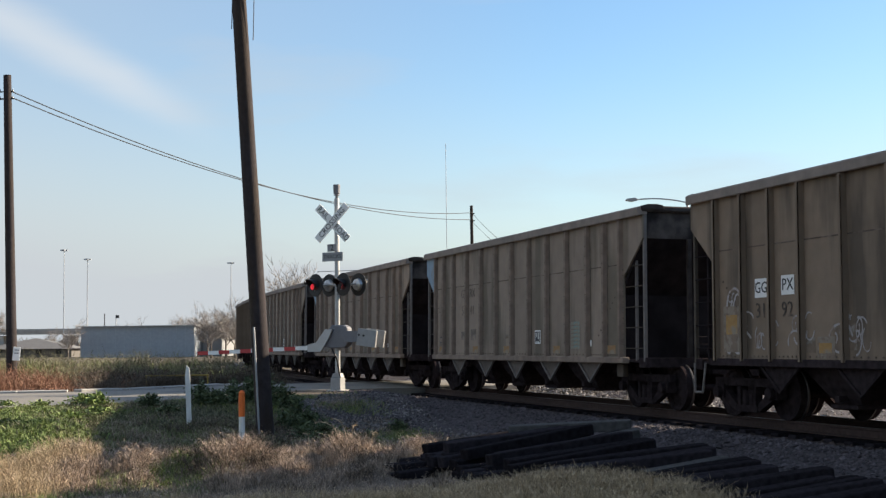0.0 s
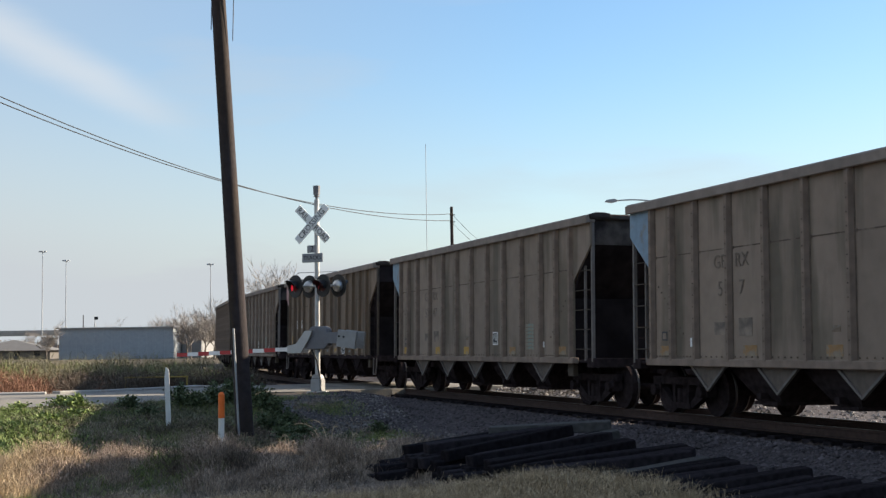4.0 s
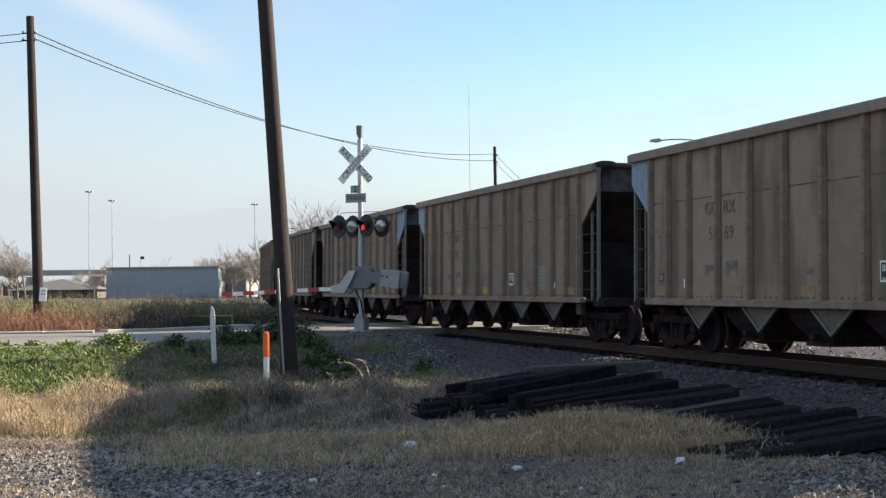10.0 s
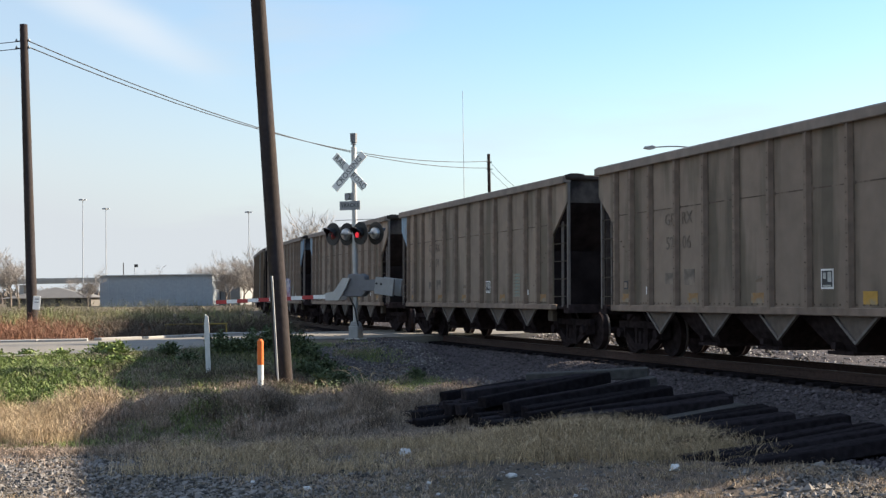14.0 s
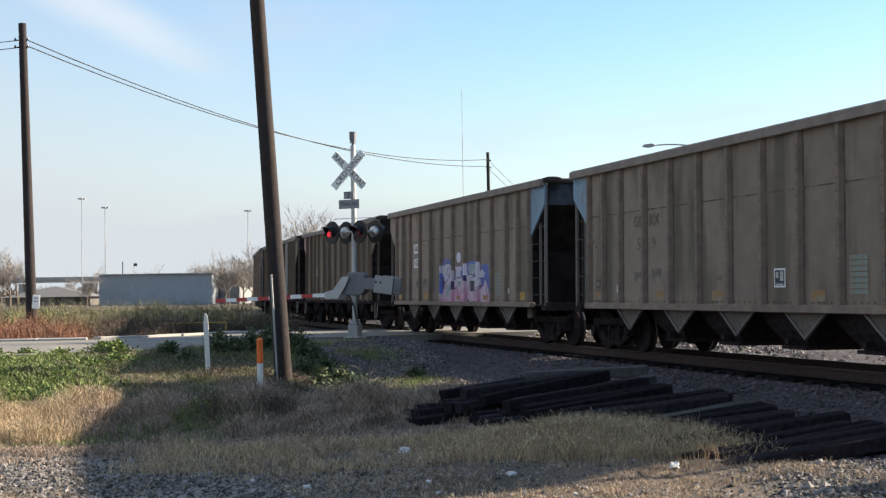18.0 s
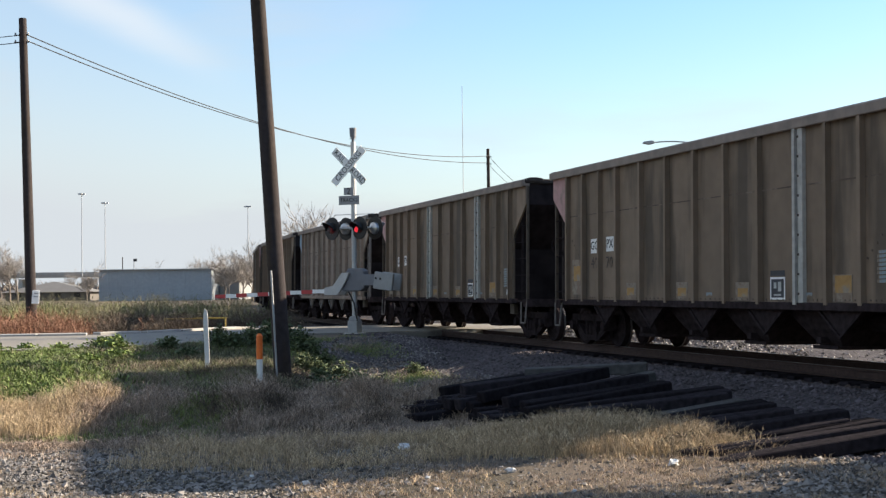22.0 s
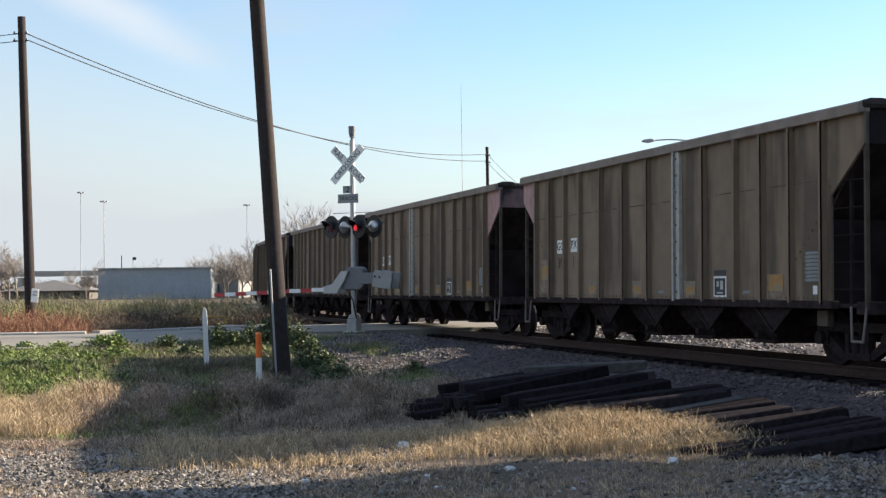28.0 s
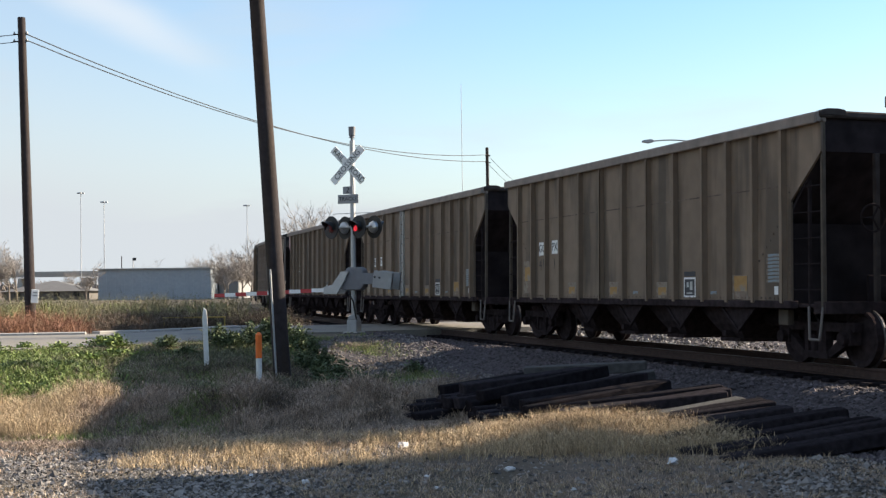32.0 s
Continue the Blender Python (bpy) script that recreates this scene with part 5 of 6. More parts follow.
M["wash"] = material("pale_smeared_paint", (0.30, 0.27, 0.23), 0.8, spread=0.3, dark=(0.17, 0.125, 0.09), mask=0.9, mask_scale=5.0)
ROLL_OF_CARS = {
    -1: ("A", marks_a("5", "41"), "", ""), 0: ("B", marks_b("31", "92"), "", "", "scrawl"), 1: ("A", marks_a("51", "41"), "", "blue"), 2: ("A", marks_a("5", "7"), "", "blue"),
    3: ("A", marks_a("52", "47", yellow=(0, 3, 5)), "", "blue"), 4: ("B", marks_b("31", "5"), "", "pink"), 5: ("A", marks_a("5", "69"), "", "blue"),
    6: ("A", marks_a("55", "85", yellow=(0, 3, 5)), "", "blue"), 7: ("A", marks_a("52", "06", yellow=(8,)), "blue", ""), 8: ("A", marks_a("51", "74"), "", "blue"),
    9: ("A", marks_a("5", "9"), "", "blue"), 10: ("A", marks_a("5", "9", yellow=(0, 3, 8, 11))[4:], "blue", "", "graffiti"), 11: ("B", marks_b("40", "70"), "", "pink", 3),
    12: ("B", marks_b("31", "1"), "", "pink", 7, 3), 13: ("A", marks_a("52", "7"), "", "blue"), 14: ("B", marks_b("30", "1"), "", "pink", 5),
    15: ("B", marks_b("1", "7"), "pink", "", 7), 16: ("B", marks_b("41", "1"), "", ""), 17: ("B", marks_b("31", "7"), "", "", 7), 18: ("B", marks_b("40", "5"), "", "pink"),
    19: ("A", marks_a("52", "5"), "", "blue"), 20: ("B", marks_b("31", "9"), "", ""), 21: ("A", marks_a("51", "7"), "", ""), 22: ("B", marks_b("30", "7"), "", ""),
    23: ("B", marks_b("40", "1"), "", ""), 24: ("A", marks_a("5", "85"), "", "")}
for j, (kind, marks, near_end, far_end, *extras) in ROLL_OF_CARS.items():
    made = make_car(j, kind, marks, near_end, far_end, tuple(extras))
    if "graffiti" in extras:
        spray(made)
        for body, z in (("GBRX", 2.75), ("16359", 2.28)):
            part("letter_panel", panel(0.62, 0.29, "white"), None, made, "white painted panel", at=pose(3.88, HW + 0.024, z))
            part("letters", word(body), None, made, at=pose(3.88, HW + 0.024, z) @ Matrix.Diagonal((0.52, 1, 0.72, 1)))
    if "scrawl" in extras:
        scrawl(made)

SPEED, PHASE = 7.7687, 5.9239
DRIFT = ((0.0, -0.27), (1.3, -0.25), (3.0, -0.08), (6.0, -0.08), (10.0, -0.05), (13.0, 0.01), (15.0, 0.09), (18.5, 0.14), (22.0, 0.07), (25.0, 0.08), (28.0, 0.06), (30.5, -0.09), (32.0, -0.07))


def car_pose(j, t):
    s = (-0.16 if j < 1 else 0.0) + j * PITCH_LEN - SPEED * t - PHASE + float(np.interp(t, [d[0] for d in DRIFT], [d[1] for d in DRIFT]))
    (ax, ay, _), (bx, by, _) = track_at(s - 6.17), track_at(s + 6.17)
    za, zb = track_z(s - 6.17), track_z(s + 6.17)
    yaw = math.degrees(math.atan2(by - ay, bx - ax))
    return s, Matrix.Translation(((ax + bx) / 2, (ay + by) / 2, (za + zb) / 2)) @ pose(0, 0, 0, 0, 0, yaw) @ pose(0, 0, 0, math.degrees(CANT), -math.degrees(GRADE), 0)


# ---- level crossing signal ----
MAST = (-2.755, 41.0, 0.10)
signal = thing("crossing_signal", "grey level crossing signal with crossed sign boards and red lamps", "railroad signal", at=pose(*MAST, 0, 0, -25))
# in its own space the lamps face -y, the gate arm runs to -x
part("mast", Shape().tube((0, 0, 0), (0, 0, 5.87), 0.078, n=14), "silver", signal, "slim aluminium mast", smooth=False)
part("base", Shape().box(-0.17, 0.17, -0.17, 0.17, -0.05, 0.34).prism([(-0.17, 0.34), (-0.10, 0.48), (0.10, 0.48), (0.17, 0.34)], -0.13, 0.13), "grey_paint", signal, "pale cast mast base", bevel=0.02)
part("foundation", Shape().box(-0.27, 0.27, -0.27, 0.27, -0.35, -0.03), "concrete", signal, bevel=0.03)
part("bell", Shape().tube((0, 0, 5.84), (0, 0, 5.96), 0.045, n=8).tube((0, 0, 5.96), (0, 0, 6.02), 0.1, 0.06, n=10).tube((0, 0, 6.02), (0, 0, 6.30), 0.10, 0.11, n=12), "weight", signal, "dark grey bell on the mast top")
for ang, words in ((-45, ("RAIL", "ROAD")), (45, ("CROSSING",))):
    b = part("sign_board", Shape().box(-0.74, 0.74, -0.012, 0.012, -0.128, 0.128), "white", signal, "white crossed sign board", at=pose(-0.10, -0.10 - (0.03 if ang == 45 else 0.0), 5.11, 0, -ang, 0), bevel=0.004)
    for i, w in enumerate(words):
        x = 0 if len(words) == 1 else (-0.45, 0.45)[i]
        me = WORDS[w].copy()
        me.transform(Matrix(((1, 0, 0, 0), (0, 0, -1, -0.016), (0, 1, 0, 0), (0, 0, 0, 1))) @ Matrix.Diagonal((1.35 if w != "CROSSING" else 1.45, 1.55, 1, 1)))
        part("lettering", me, None, b, at=pose(x, 0, 0))
for x0, x1, z0, z1, w, sx in ((-0.36, 0.10, 4.22, 4.45, "2", 0.0), (-0.36, 0.36, 3.92, 4.20, "TRACKS", 0.0)):
    cx = -0.12 if w == "2" else -0.11
    hw = 0.17 if w == "2" else 0.36
    b = part("sign_plate", Shape().box(-hw, hw, -0.01, 0.01, -(z1 - z0) / 2, (z1 - z0) / 2), "board", signal, "white track count plate", at=pose(cx, -0.09, (z0 + z1) / 2), bevel=0.004)
    me = WORDS[w].copy()
    me.transform(Matrix(((1, 0, 0, 0), (0, 0, -1, -0.014), (0, 1, 0, 0), (0, 0, 0, 1))))
    part("lettering", me, None, b)
part("lamp_arm", Shape().tube((-0.62, 0, 3.19), (0.62, 0, 3.19), 0.035, n=8).tube((-0.7, 0, 3.62), (0.75, 0, 3.62), 0.012, n=6), "silver", signal)
LAMPS = []


def lamp_unit(x, y, facing, phase):
    u = part("lamp_housing", Shape().tube((0, 0.0, 0), (0, 0.10, 0), 0.20, 0.17, n=20).tube((0, 0.10, 0), (0, 0.16, 0), 0.17, 0.07, n=20), "mirror", signal, "grey lamp back", at=pose(x, y, 3.19, 0, 0, facing))
    n = 28
    ring = [[(r * math.cos(6.28318 * i / n), yy, r * math.sin(6.28318 * i / n)) for i in range(n)] for r, yy in ((0.175, -0.01), (0.345, -0.01), (0.355, 0.015), (0.175, 0.015), (0.175, -0.01))]
    part("background_disc", Shape().rings(ring), "black", u, "round black background")
    hood = []
    for depth_i in range(6):
        yy = -0.34 * depth_i / 5
        hood.append([(0.185 * math.cos(a), yy * (0.35 + 0.65 * max(0.0, math.sin(a))), 0.185 * math.sin(a)) for a in [radians(-25 + 230 * i / 18) for i in range(19)]])
    inner = [[(p[0] * 0.95, p[1], p[2] * 0.95) for p in r] for r in hood]
    part("hood", Shape().rings(hood, close=False).rings(inner[::-1], close=False), "black", u, "black visor over the lens")
    lens = [[(r * math.cos(6.28318 * i / n), yy, r * math.sin(6.28318 * i / n)) for i in range(n)] for r, yy in ((0.172, 0.0), (0.14, -0.02), (0.07, -0.035), (0.004, -0.04))]
    part("lens", Shape().rings(lens), "lens", u, "red glass lens")
    # added turning disc behind the visor imitates flashing: one half glows, other is dark
    if phase is not None:
        rim = lambda pairs: [[(r * math.cos(6.28318 * i / n), yy, r * math.sin(6.28318 * i / n)) for i in range(n)] for r, yy in pairs]
        s = Shape().rings(rim(((0.004, -0.012), (0.085, -0.006), (0.09, 0.0)))).rings(rim(((0.09, 0.0), (0.085, 0.006), (0.004, 0.012))))
        lit = part("lamp_element", s, "glow", u, "added disc that turns its glowing face out to imitate flashing", at=pose(0, -0.125, -0.055))
        lit.data.materials.append(M["black"])
        for p in lit.data.polygons:
            if p.center.y > 0:
                p.material_index = 1
        LAMPS.append((lit, phase))
    return u


lamp_unit(-0.68, -0.17, -22, 0.0)
lamp_unit(0.285, -0.17, -22, 0.5)
lamp_unit(-0.39, 0.22, 160, None)
lamp_unit(0.63, 0.22, 160, None)
part("gate_mechanism", Shape().prism([(-0.45, 1.30), (-0.42, 1.62), (-0.25, 1.78), (-0.15, 1.95), (0.30, 1.95), (0.42, 1.86), (0.44, 1.36), (0.30, 1.24), (-0.2, 1.24)], -0.16, 0.16), "weight", signal, "dark grey cast gate machine", bevel=0.03)
part("gate_bracket", Shape().prism([(-0.92, 1.14), (-0.92, 1.36), (-0.62, 1.42), (-0.30, 1.82), (-0.05, 1.82), (-0.18, 1.55), (-0.45, 1.14)], -0.26, -0.19).prism([(-0.92, 1.14), (-0.92, 1.36), (-0.62, 1.42), (-0.30, 1.82), (-0.05, 1.82), (-0.18, 1.55), (-0.45, 1.14)], 0.19, 0.26), "silver", signal, "pair of pale grey gate arm brackets")
for y in (-0.27, 0.27):
    part("counterweight_arm", Shape().box(0.38, 0.98, y - 0.03, y + 0.03, 1.42, 1.76), "weight", signal, "dark arm of the counterweight", bevel=0.01)
    w = part("counterweight", Shape().box(-0.32, 0.32, -0.05, 0.05, -0.26, 0.26), "grey_paint", signal, "grey counterweight plate", at=pose(1.16, y, 1.54, 0, 8, 0), bevel=0.012)
    for x in (-0.26, -0.10):
        part("bolt", Shape().tube((x, -0.06, 0.06), (x, 0.06, 0.06), 0.035, n=8), "black", w)
part("cable", Shape().tube((-0.1, -0.2, 1.24), (0.05, -0.14, 0.9), 0.025).tube((0.05, -0.14, 0.9), (0.14, -0.1, 0.32), 0.025), "black", signal)
arm = part("gate_arm", Shape().box(-1.08, -0.6, -0.05, 0.05, 1.19, 1.33), "white", signal, "gate arm with red and white stripes")
for i in range(10):
    x1 = -1.08 - i * 0.406
    z = 1.26 - 0.014 * (i + 0.5)
    part("stripe", Shape().box(x1 - 0.404, x1, -0.035, 0.035, z - 0.06, z + 0.06), "white" if i % 2 == 0 else "red", arm, "white stripe" if i % 2 == 0 else "red stripe")

# ---- poles and wires ----
def pole_between(name, label, base, top, r0, r1, mat="wood", fittings=()):
    p = thing(name, label, "utility pole", at=pose(*base))
    d = Vector(top) - Vector(base)
    s = Shape()
    q = d.to_track_quat("Z", "Y")
    rows = []
    n = 14
    for k in range(9):
        c, r = d * (k / 8), r0 + (r1 - r0) * k / 8
        rows.append([c + q @ Vector((r * (1 + 0.03 * math.sin(3 * a + k)) * math.cos(a), r * math.sin(a), 0)) for a in [6.28318 * i / n for i in range(n)]])
    s.rings(rows)
    s.add(rows[-1], [tuple(range(n))])
    part("shaft", s, mat, p, smooth=True)
    return p


def wire(a, b, sag, r=0.019):
    n = 20
    a, b = Vector(a), Vector(b)
    pts = [a.lerp(b, i / n) - Vector((0, 0, 4 * sag * (i / n) * (1 - i / n))) for i in range(n + 1)]
    s = Shape()
    s.rings([[p + Vector((r * math.cos(6.28318 * k / 5), 0, r * math.sin(6.28318 * k / 5))) for k in range(5)] for p in pts])
    return s
roadside_pole = pole_between("utility_pole", "tall dark wooden utility pole beyond the road", (-18.36, 59.2, -0.3), (-18.74, 59.2, 13.74), 0.24, 0.17)
for z in (13.3, 12.98):
    part("bracket", Shape().box(-0.42, 0.24, -0.025, 0.025, z - 0.03, z + 0.01), "wood", roadside_pole, at=pose(-0.33, 0, 0))
    for x in (-0.70, -0.13):
        part("insulator", Shape().tube((x, 0, z + 0.01), (x, 0, z + 0.10), 0.045, 0.03, n=8), "grey_paint", roadside_pole)
notice = thing("pole_sign", "small white sign nailed to the dark pole", "sign", at=pose(-18.10, 58.92, 1.25, 0, 5, 20))
part("sign_face", Shape().box(-0.16, 0.16, -0.012, 0.012, -0.30, 0.30), "white", notice, bevel=0.01)
for k in range(2):
    part("text_bar", Shape().box(-0.09, 0.09, -0.018, -0.013, 0.14 - 0.14 * k, 0.19 - 0.14 * k), "grey_paint", notice)
far_pole = pole_between("utility_pole", "slim wooden utility pole behind the train", (3.9, 111, -0.3), (3.84, 111, 13.1), 0.17, 0.13)
for z in (12.72, 12.12):
    part("crossarm", Shape().box(-0.22, 0.22, -0.05, 0.05, z - 0.04, z + 0.04), "wood", far_pole)
next_pole = pole_between("utility_pole", "wooden utility pole far behind the train", (15.5, 168, -0.3), (15.5, 168, 12.4), 0.17, 0.13)
west_pole = pole_between("utility_pole", "wooden utility pole along the road", (-52, 57, -0.3), (-52, 57, 13.6), 0.22, 0.16)
for k, (z0, z1, z2, zw, sag) in enumerate(((13.0, 11.92, 11.6, 12.98, 1.50), (12.68, 12.50, 12.1, 12.68, 1.62))):
    off = 0.12 * k
    w = thing("power_line", "thin black power line sagging between poles", "wire", group="power lines")
    part("span", wire((-18.55 + off, 59.15, z0), (3.75 + off, 111, z1), sag, 0.027), "wire", w)
    part("span", wire((3.75 + off, 111, z1), (15.5 + off, 168, z2), 1.3), "wire", w)
    part("span", wire((-52, 57 + off, zw), (-18.55 + off, 59.15, z0), 0.9), "wire", w)

LEAN_BASE = (-3.455, 28.7, -0.95)
lean = pole_between("leaning_pole", "leaning dark weathered wooden utility pole in the grass", LEAN_BASE, (-4.135, 28.75, 10.4), 0.19, 0.152)
s = Shape()
for k, (dx, z0, z1) in enumerate(((-0.75, 8.35, 10.6), (-0.28, 8.1, 10.5))):
    s.tube((dx, 0.0, z0 + 0.95), (dx + 0.05, 0, z1 + 0.75), 0.010, n=5)
    s.tube((dx + 0.05, 0, z1 + 0.75), (-0.66, 0, 11.3), 0.010, n=5)
part("dangling_wire", s, "wire", lean, "cut wires hanging from the pole")
pipe = thing("marker_pipe", "thin pale metal pipe leaning beside the dark pole", "pipe", at=pose(-3.56, 28.38, -0.80))
part("tube", Shape().tube((0, 0, 0), (-0.13, 0.02, 2.62), 0.023, n=10), "galv", pipe)
marker = thing("cable_marker", "white plastic marker post with an orange top", "marker post", at=pose(-3.81, 27.4, -0.82, 0, 0, 20))
part("post", Shape().tube((0, 0, 0), (0, 0, 0.80), 0.062, n=16), "old_white", marker, "white plastic post")
part("cap", Shape().tube((0, 0, 0.80), (0, 0, 1.28), 0.066, n=16).tube((0, 0, 1.28), (0, 0, 1.33), 0.066, 0.03, n=16), "orange", marker, "orange plastic cap")
post_w = thing("marker_post", "weathered white flat marker post in the grass", "marker post", at=pose(-5.30, 29.85, -0.85, 0, -2.0, 15))
part("stake", Shape().box(-0.055, 0.055, -0.02, 0.02, 0, 1.62).prism([(-0.055, 1.62), (0.055, 1.62), (0.045, 1.80), (-0.02, 1.86)], -0.02, 0.02), "old_white", post_w, bevel=0.006)

barrier = thing("pipe_barrier", "low yellow steel pipe barrier by the road", "barrier", at=pose(-8.78, 46.9, 0.0, 0, 0, 8))
for x in (-1.05, 1.05):
    part("leg", Shape().tube((x, 0, -0.1), (x, 0, 0.45), 0.028, n=10), "yellow", barrier)
part("top_rail", Shape().tube((-1.09, 0, 0.45), (1.09, 0, 0.45), 0.028, n=10), "yellow", barrier)

lamp_post = thing("street_lamp", "grey street lamp with a curved arm behind the train", "street lamp", at=pose(13.7, 69, -0.5))
part("shaft", Shape().tube((0, 0, 0), (0, 0, 9.3), 0.1, 0.06, n=12), "galv", lamp_post)
s = Shape()
pts = [Vector((-0.1 - 2.6 * t, 0, 9.22 + 0.62 * t - 0.46 * t * t)) for t in [i / 8 for i in range(9)]]
for a, b in zip(pts, pts[1:]):
    s.tube(a, b, 0.035, n=8)
part("arm", s, "galv", lamp_post)
part("head", Shape().prism([(-3.25, 9.33), (-3.2, 9.43), (-2.75, 9.49), (-2.6, 9.42), (-2.6, 9.34), (-2.9, 9.27)], -0.12, 0.12), "galv", lamp_post, "cobra-head lamp", bevel=0.02)


M["pale_mast"] = material("dull_galvanised_mast", (0.36, 0.38, 0.40), 0.6, 0.0, spread=0.06, bump=0)


def high_mast(x, y, h):
    m = thing("high_mast_light", "tall thin grey highway lighting mast far away", "light mast", at=pose(x, y, 0), group="highway lighting masts")
    part("shaft", Shape().tube((0, 0, 0), (0, 0, h), 0.17, 0.10, n=8), "pale_mast", m)
    part("lamp_ring", Shape().box(-1.1, 1.1, -0.4, 0.4, h - 0.35, h).box(-0.4, 0.4, -1.3, 1.3, h - 0.35, h), "pale_mast", m)


for x, h in ((-108.9, 31.6), (-101.9, 28.8), (-58.8, 27.2)):
    high_mast(x, 400, h)
tower = thing("radio_mast", "very thin guyed radio mast far behind the train", "radio mast", at=pose(9.4, 600, 0))
part("shaft", Shape().tube((0, 0, 0), (0, 0, 93.5), 0.17, 0.11, n=6), "pale_mast", tower)


# ---- far buildings ----
def shed():
    b = thing("warehouse", "long blue-grey metal warehouse with a pale roof edge", "building", at=pose(-59.7, 230, 0, 0, 0, 0))
    for i in range(13):
        part("wall_panel", Shape().box(i * 1.5, i * 1.5 + 1.488, 0, 0.11, 0, 5.35), "shed", b)
    part("body", Shape().box(0.05, 19.4, 0.12, 30, 0, 5.3), "shed", b)
    part("roof", Shape().prism([(-0.4, 5.35), (19.9, 5.35), (19.9, 5.5), (-0.4, 5.5)], -0.5, 30.4), "shed_white", b, "pale metal roof")
    part("annex", Shape().box(19.6, 23.0, 8, 28, 0, 5.2), "annex", b, "white annex")
    part("annex_roof", Shape().prism([(19.45, 5.2), (23.2, 5.2), (23.2, 5.4), (19.45, 5.4)], 7.6, 28.3), "roof", b)


shed()


def house():
    b = thing("low_house", "low building with a grey hipped roof far off", "building", at=pose(-80.5, 270, 0))
    part("wall", Shape().box(-8.6, 8.6, 0, 10, 0, 2.0), "house_wall", b)
    s = Shape()
    s.add([(-9.6, -0.8, 1.75), (9.6, -0.8, 1.75), (9.6, 10.8, 1.75), (-9.6, 10.8, 1.75), (-0.3, 5, 3.95), (0.3, 5, 3.95)], [(0, 1, 5, 4), (1, 2, 5), (2, 3, 4, 5), (3, 0, 4), (3, 2, 1, 0)])
    part("roof", s, "roof", b, "grey hipped shingle roof")
    for x in (-6, -2, 2, 6):
        w = part("window", Shape().box(x - 0.6, x + 0.6, -0.06, 0.04, 0.7, 1.6), "black", b)


house()


def overpass():
    b = thing("highway_overpass", "pale concrete highway overpass in the distance", "bridge", at=pose(-190, 460, 0))
    part("deck", Shape().box(-120, 78, -5, 5, 7.0, 7.8), "concrete", b)
    part("parapet", Shape().box(-120, 78, -5.2, -4.9, 7.8, 8.8), "concrete", b)
    for i in range(9):
        part("pier", Shape().box(-110 + i * 22, -108.6 + i * 22, -4, 4, 0, 6.6), "concrete", b)


overpass()
sign = thing("far_sign", "small dark sign box on a post beyond the warehouse", "sign", at=pose(-62, 266, 0))
part("post", Shape().tube((0, 0, 0), (0, 0, 8.2), 0.09, 0.08), "galv", sign)
part("board", Shape().box(-0.1, 0.6, -0.1, 0.1, 7.7, 8.25), "black", sign)
post_far = thing("far_post", "thin bare post beyond the warehouse", "post", at=pose(-64.3, 266, 0))
part("shaft", Shape().tube((0, 0, 0), (0, 0, 8.6), 0.10, 0.09), "wood", post_far)


# ---- bare trees ----
def bare_tree(x, y, h, spread, seed, label):
    rnd = random.Random(seed)
    t = thing("bare_tree", label, "tree", at=pose(x, y, -0.1))
    trunk, limbs = Shape(), Shape()

    def grow(a, d, length, r, level):
        b = a + d * length
        mid = a.lerp(b, 0.5) + Vector((rnd.uniform(-1, 1), rnd.uniform(-1, 1), 0)) * length * 0.05
        s = trunk if level == 0 else limbs
        s.tube(a, mid, r, r * 0.8, n=6 if level < 2 else 3, caps=False)
        s.tube(mid, b, r * 0.8, r * 0.55, n=6 if level < 2 else 3, caps=False)
        if level >= 5:
            return
        for k in range(rnd.randint(3, 4) + (1 if level > 0 else 0)):
            side = Vector((rnd.gauss(0, 1), rnd.gauss(0, 1), rnd.uniform(-0.3, 0.7))).normalized()
            nd = (d * 0.75 + side * spread * (0.35 if k == 0 else 1.1)).normalized()
            at = b if k == 0 else a.lerp(b, rnd.uniform(0.35, 1.0))
            grow(at, nd, length * (rnd.uniform(0.75, 0.9) if k == 0 else rnd.uniform(0.5, 0.85)), max(r * (0.6 if k == 0 else 0.45), h * 0.0021), level + 1)

    grow(Vector((0, 0, 0)), Vector((rnd.uniform(-0.1, 0.1), 0, 1)).normalized(), h * 0.27, h * 0.022, 0)
    part("trunk", trunk, "bark", t)
    part("crown", limbs, "twig", t, "leafless branches and twigs")


TREES = ((-32.6, 198, 8.4, 0.6), (-31.0, 206, 9.0, 0.6), (-28.5, 198, 8.8, 0.6), (-70.5, 220, 10.5, 0.62), (-74.5, 228, 11.5, 0.62), (-60.4, 225, 7.4, 0.8), (-24.8, 230, 17.0, 0.72), (-22.6, 234, 18.0, 0.72), (-20.4, 238, 17.0, 0.72), (-23.4, 242, 17.5, 0.72), (-33.0, 204, 8.6, 0.6), (-30, 215, 9.8, 0.6), (-45.5, 264, 11.0, 0.62),
         (-58, 262, 8.4, 0.8), (-53, 266, 8.2, 0.8), (-48, 262, 8.8, 0.8), (-41, 268, 10.4, 0.62), (-95, 240, 8, 0.9), (-85, 300, 8, 0.9), (-29, 226, 10.6, 0.62), (-33.0, 232, 10.6, 0.62))
for i, (x, y, h, sp) in enumerate(TREES):
    bare_tree(x, y, h, sp, 40 + i, "leafless grey tree standing beyond the field" if h < 12 else "large leafless grey tree behind the train")


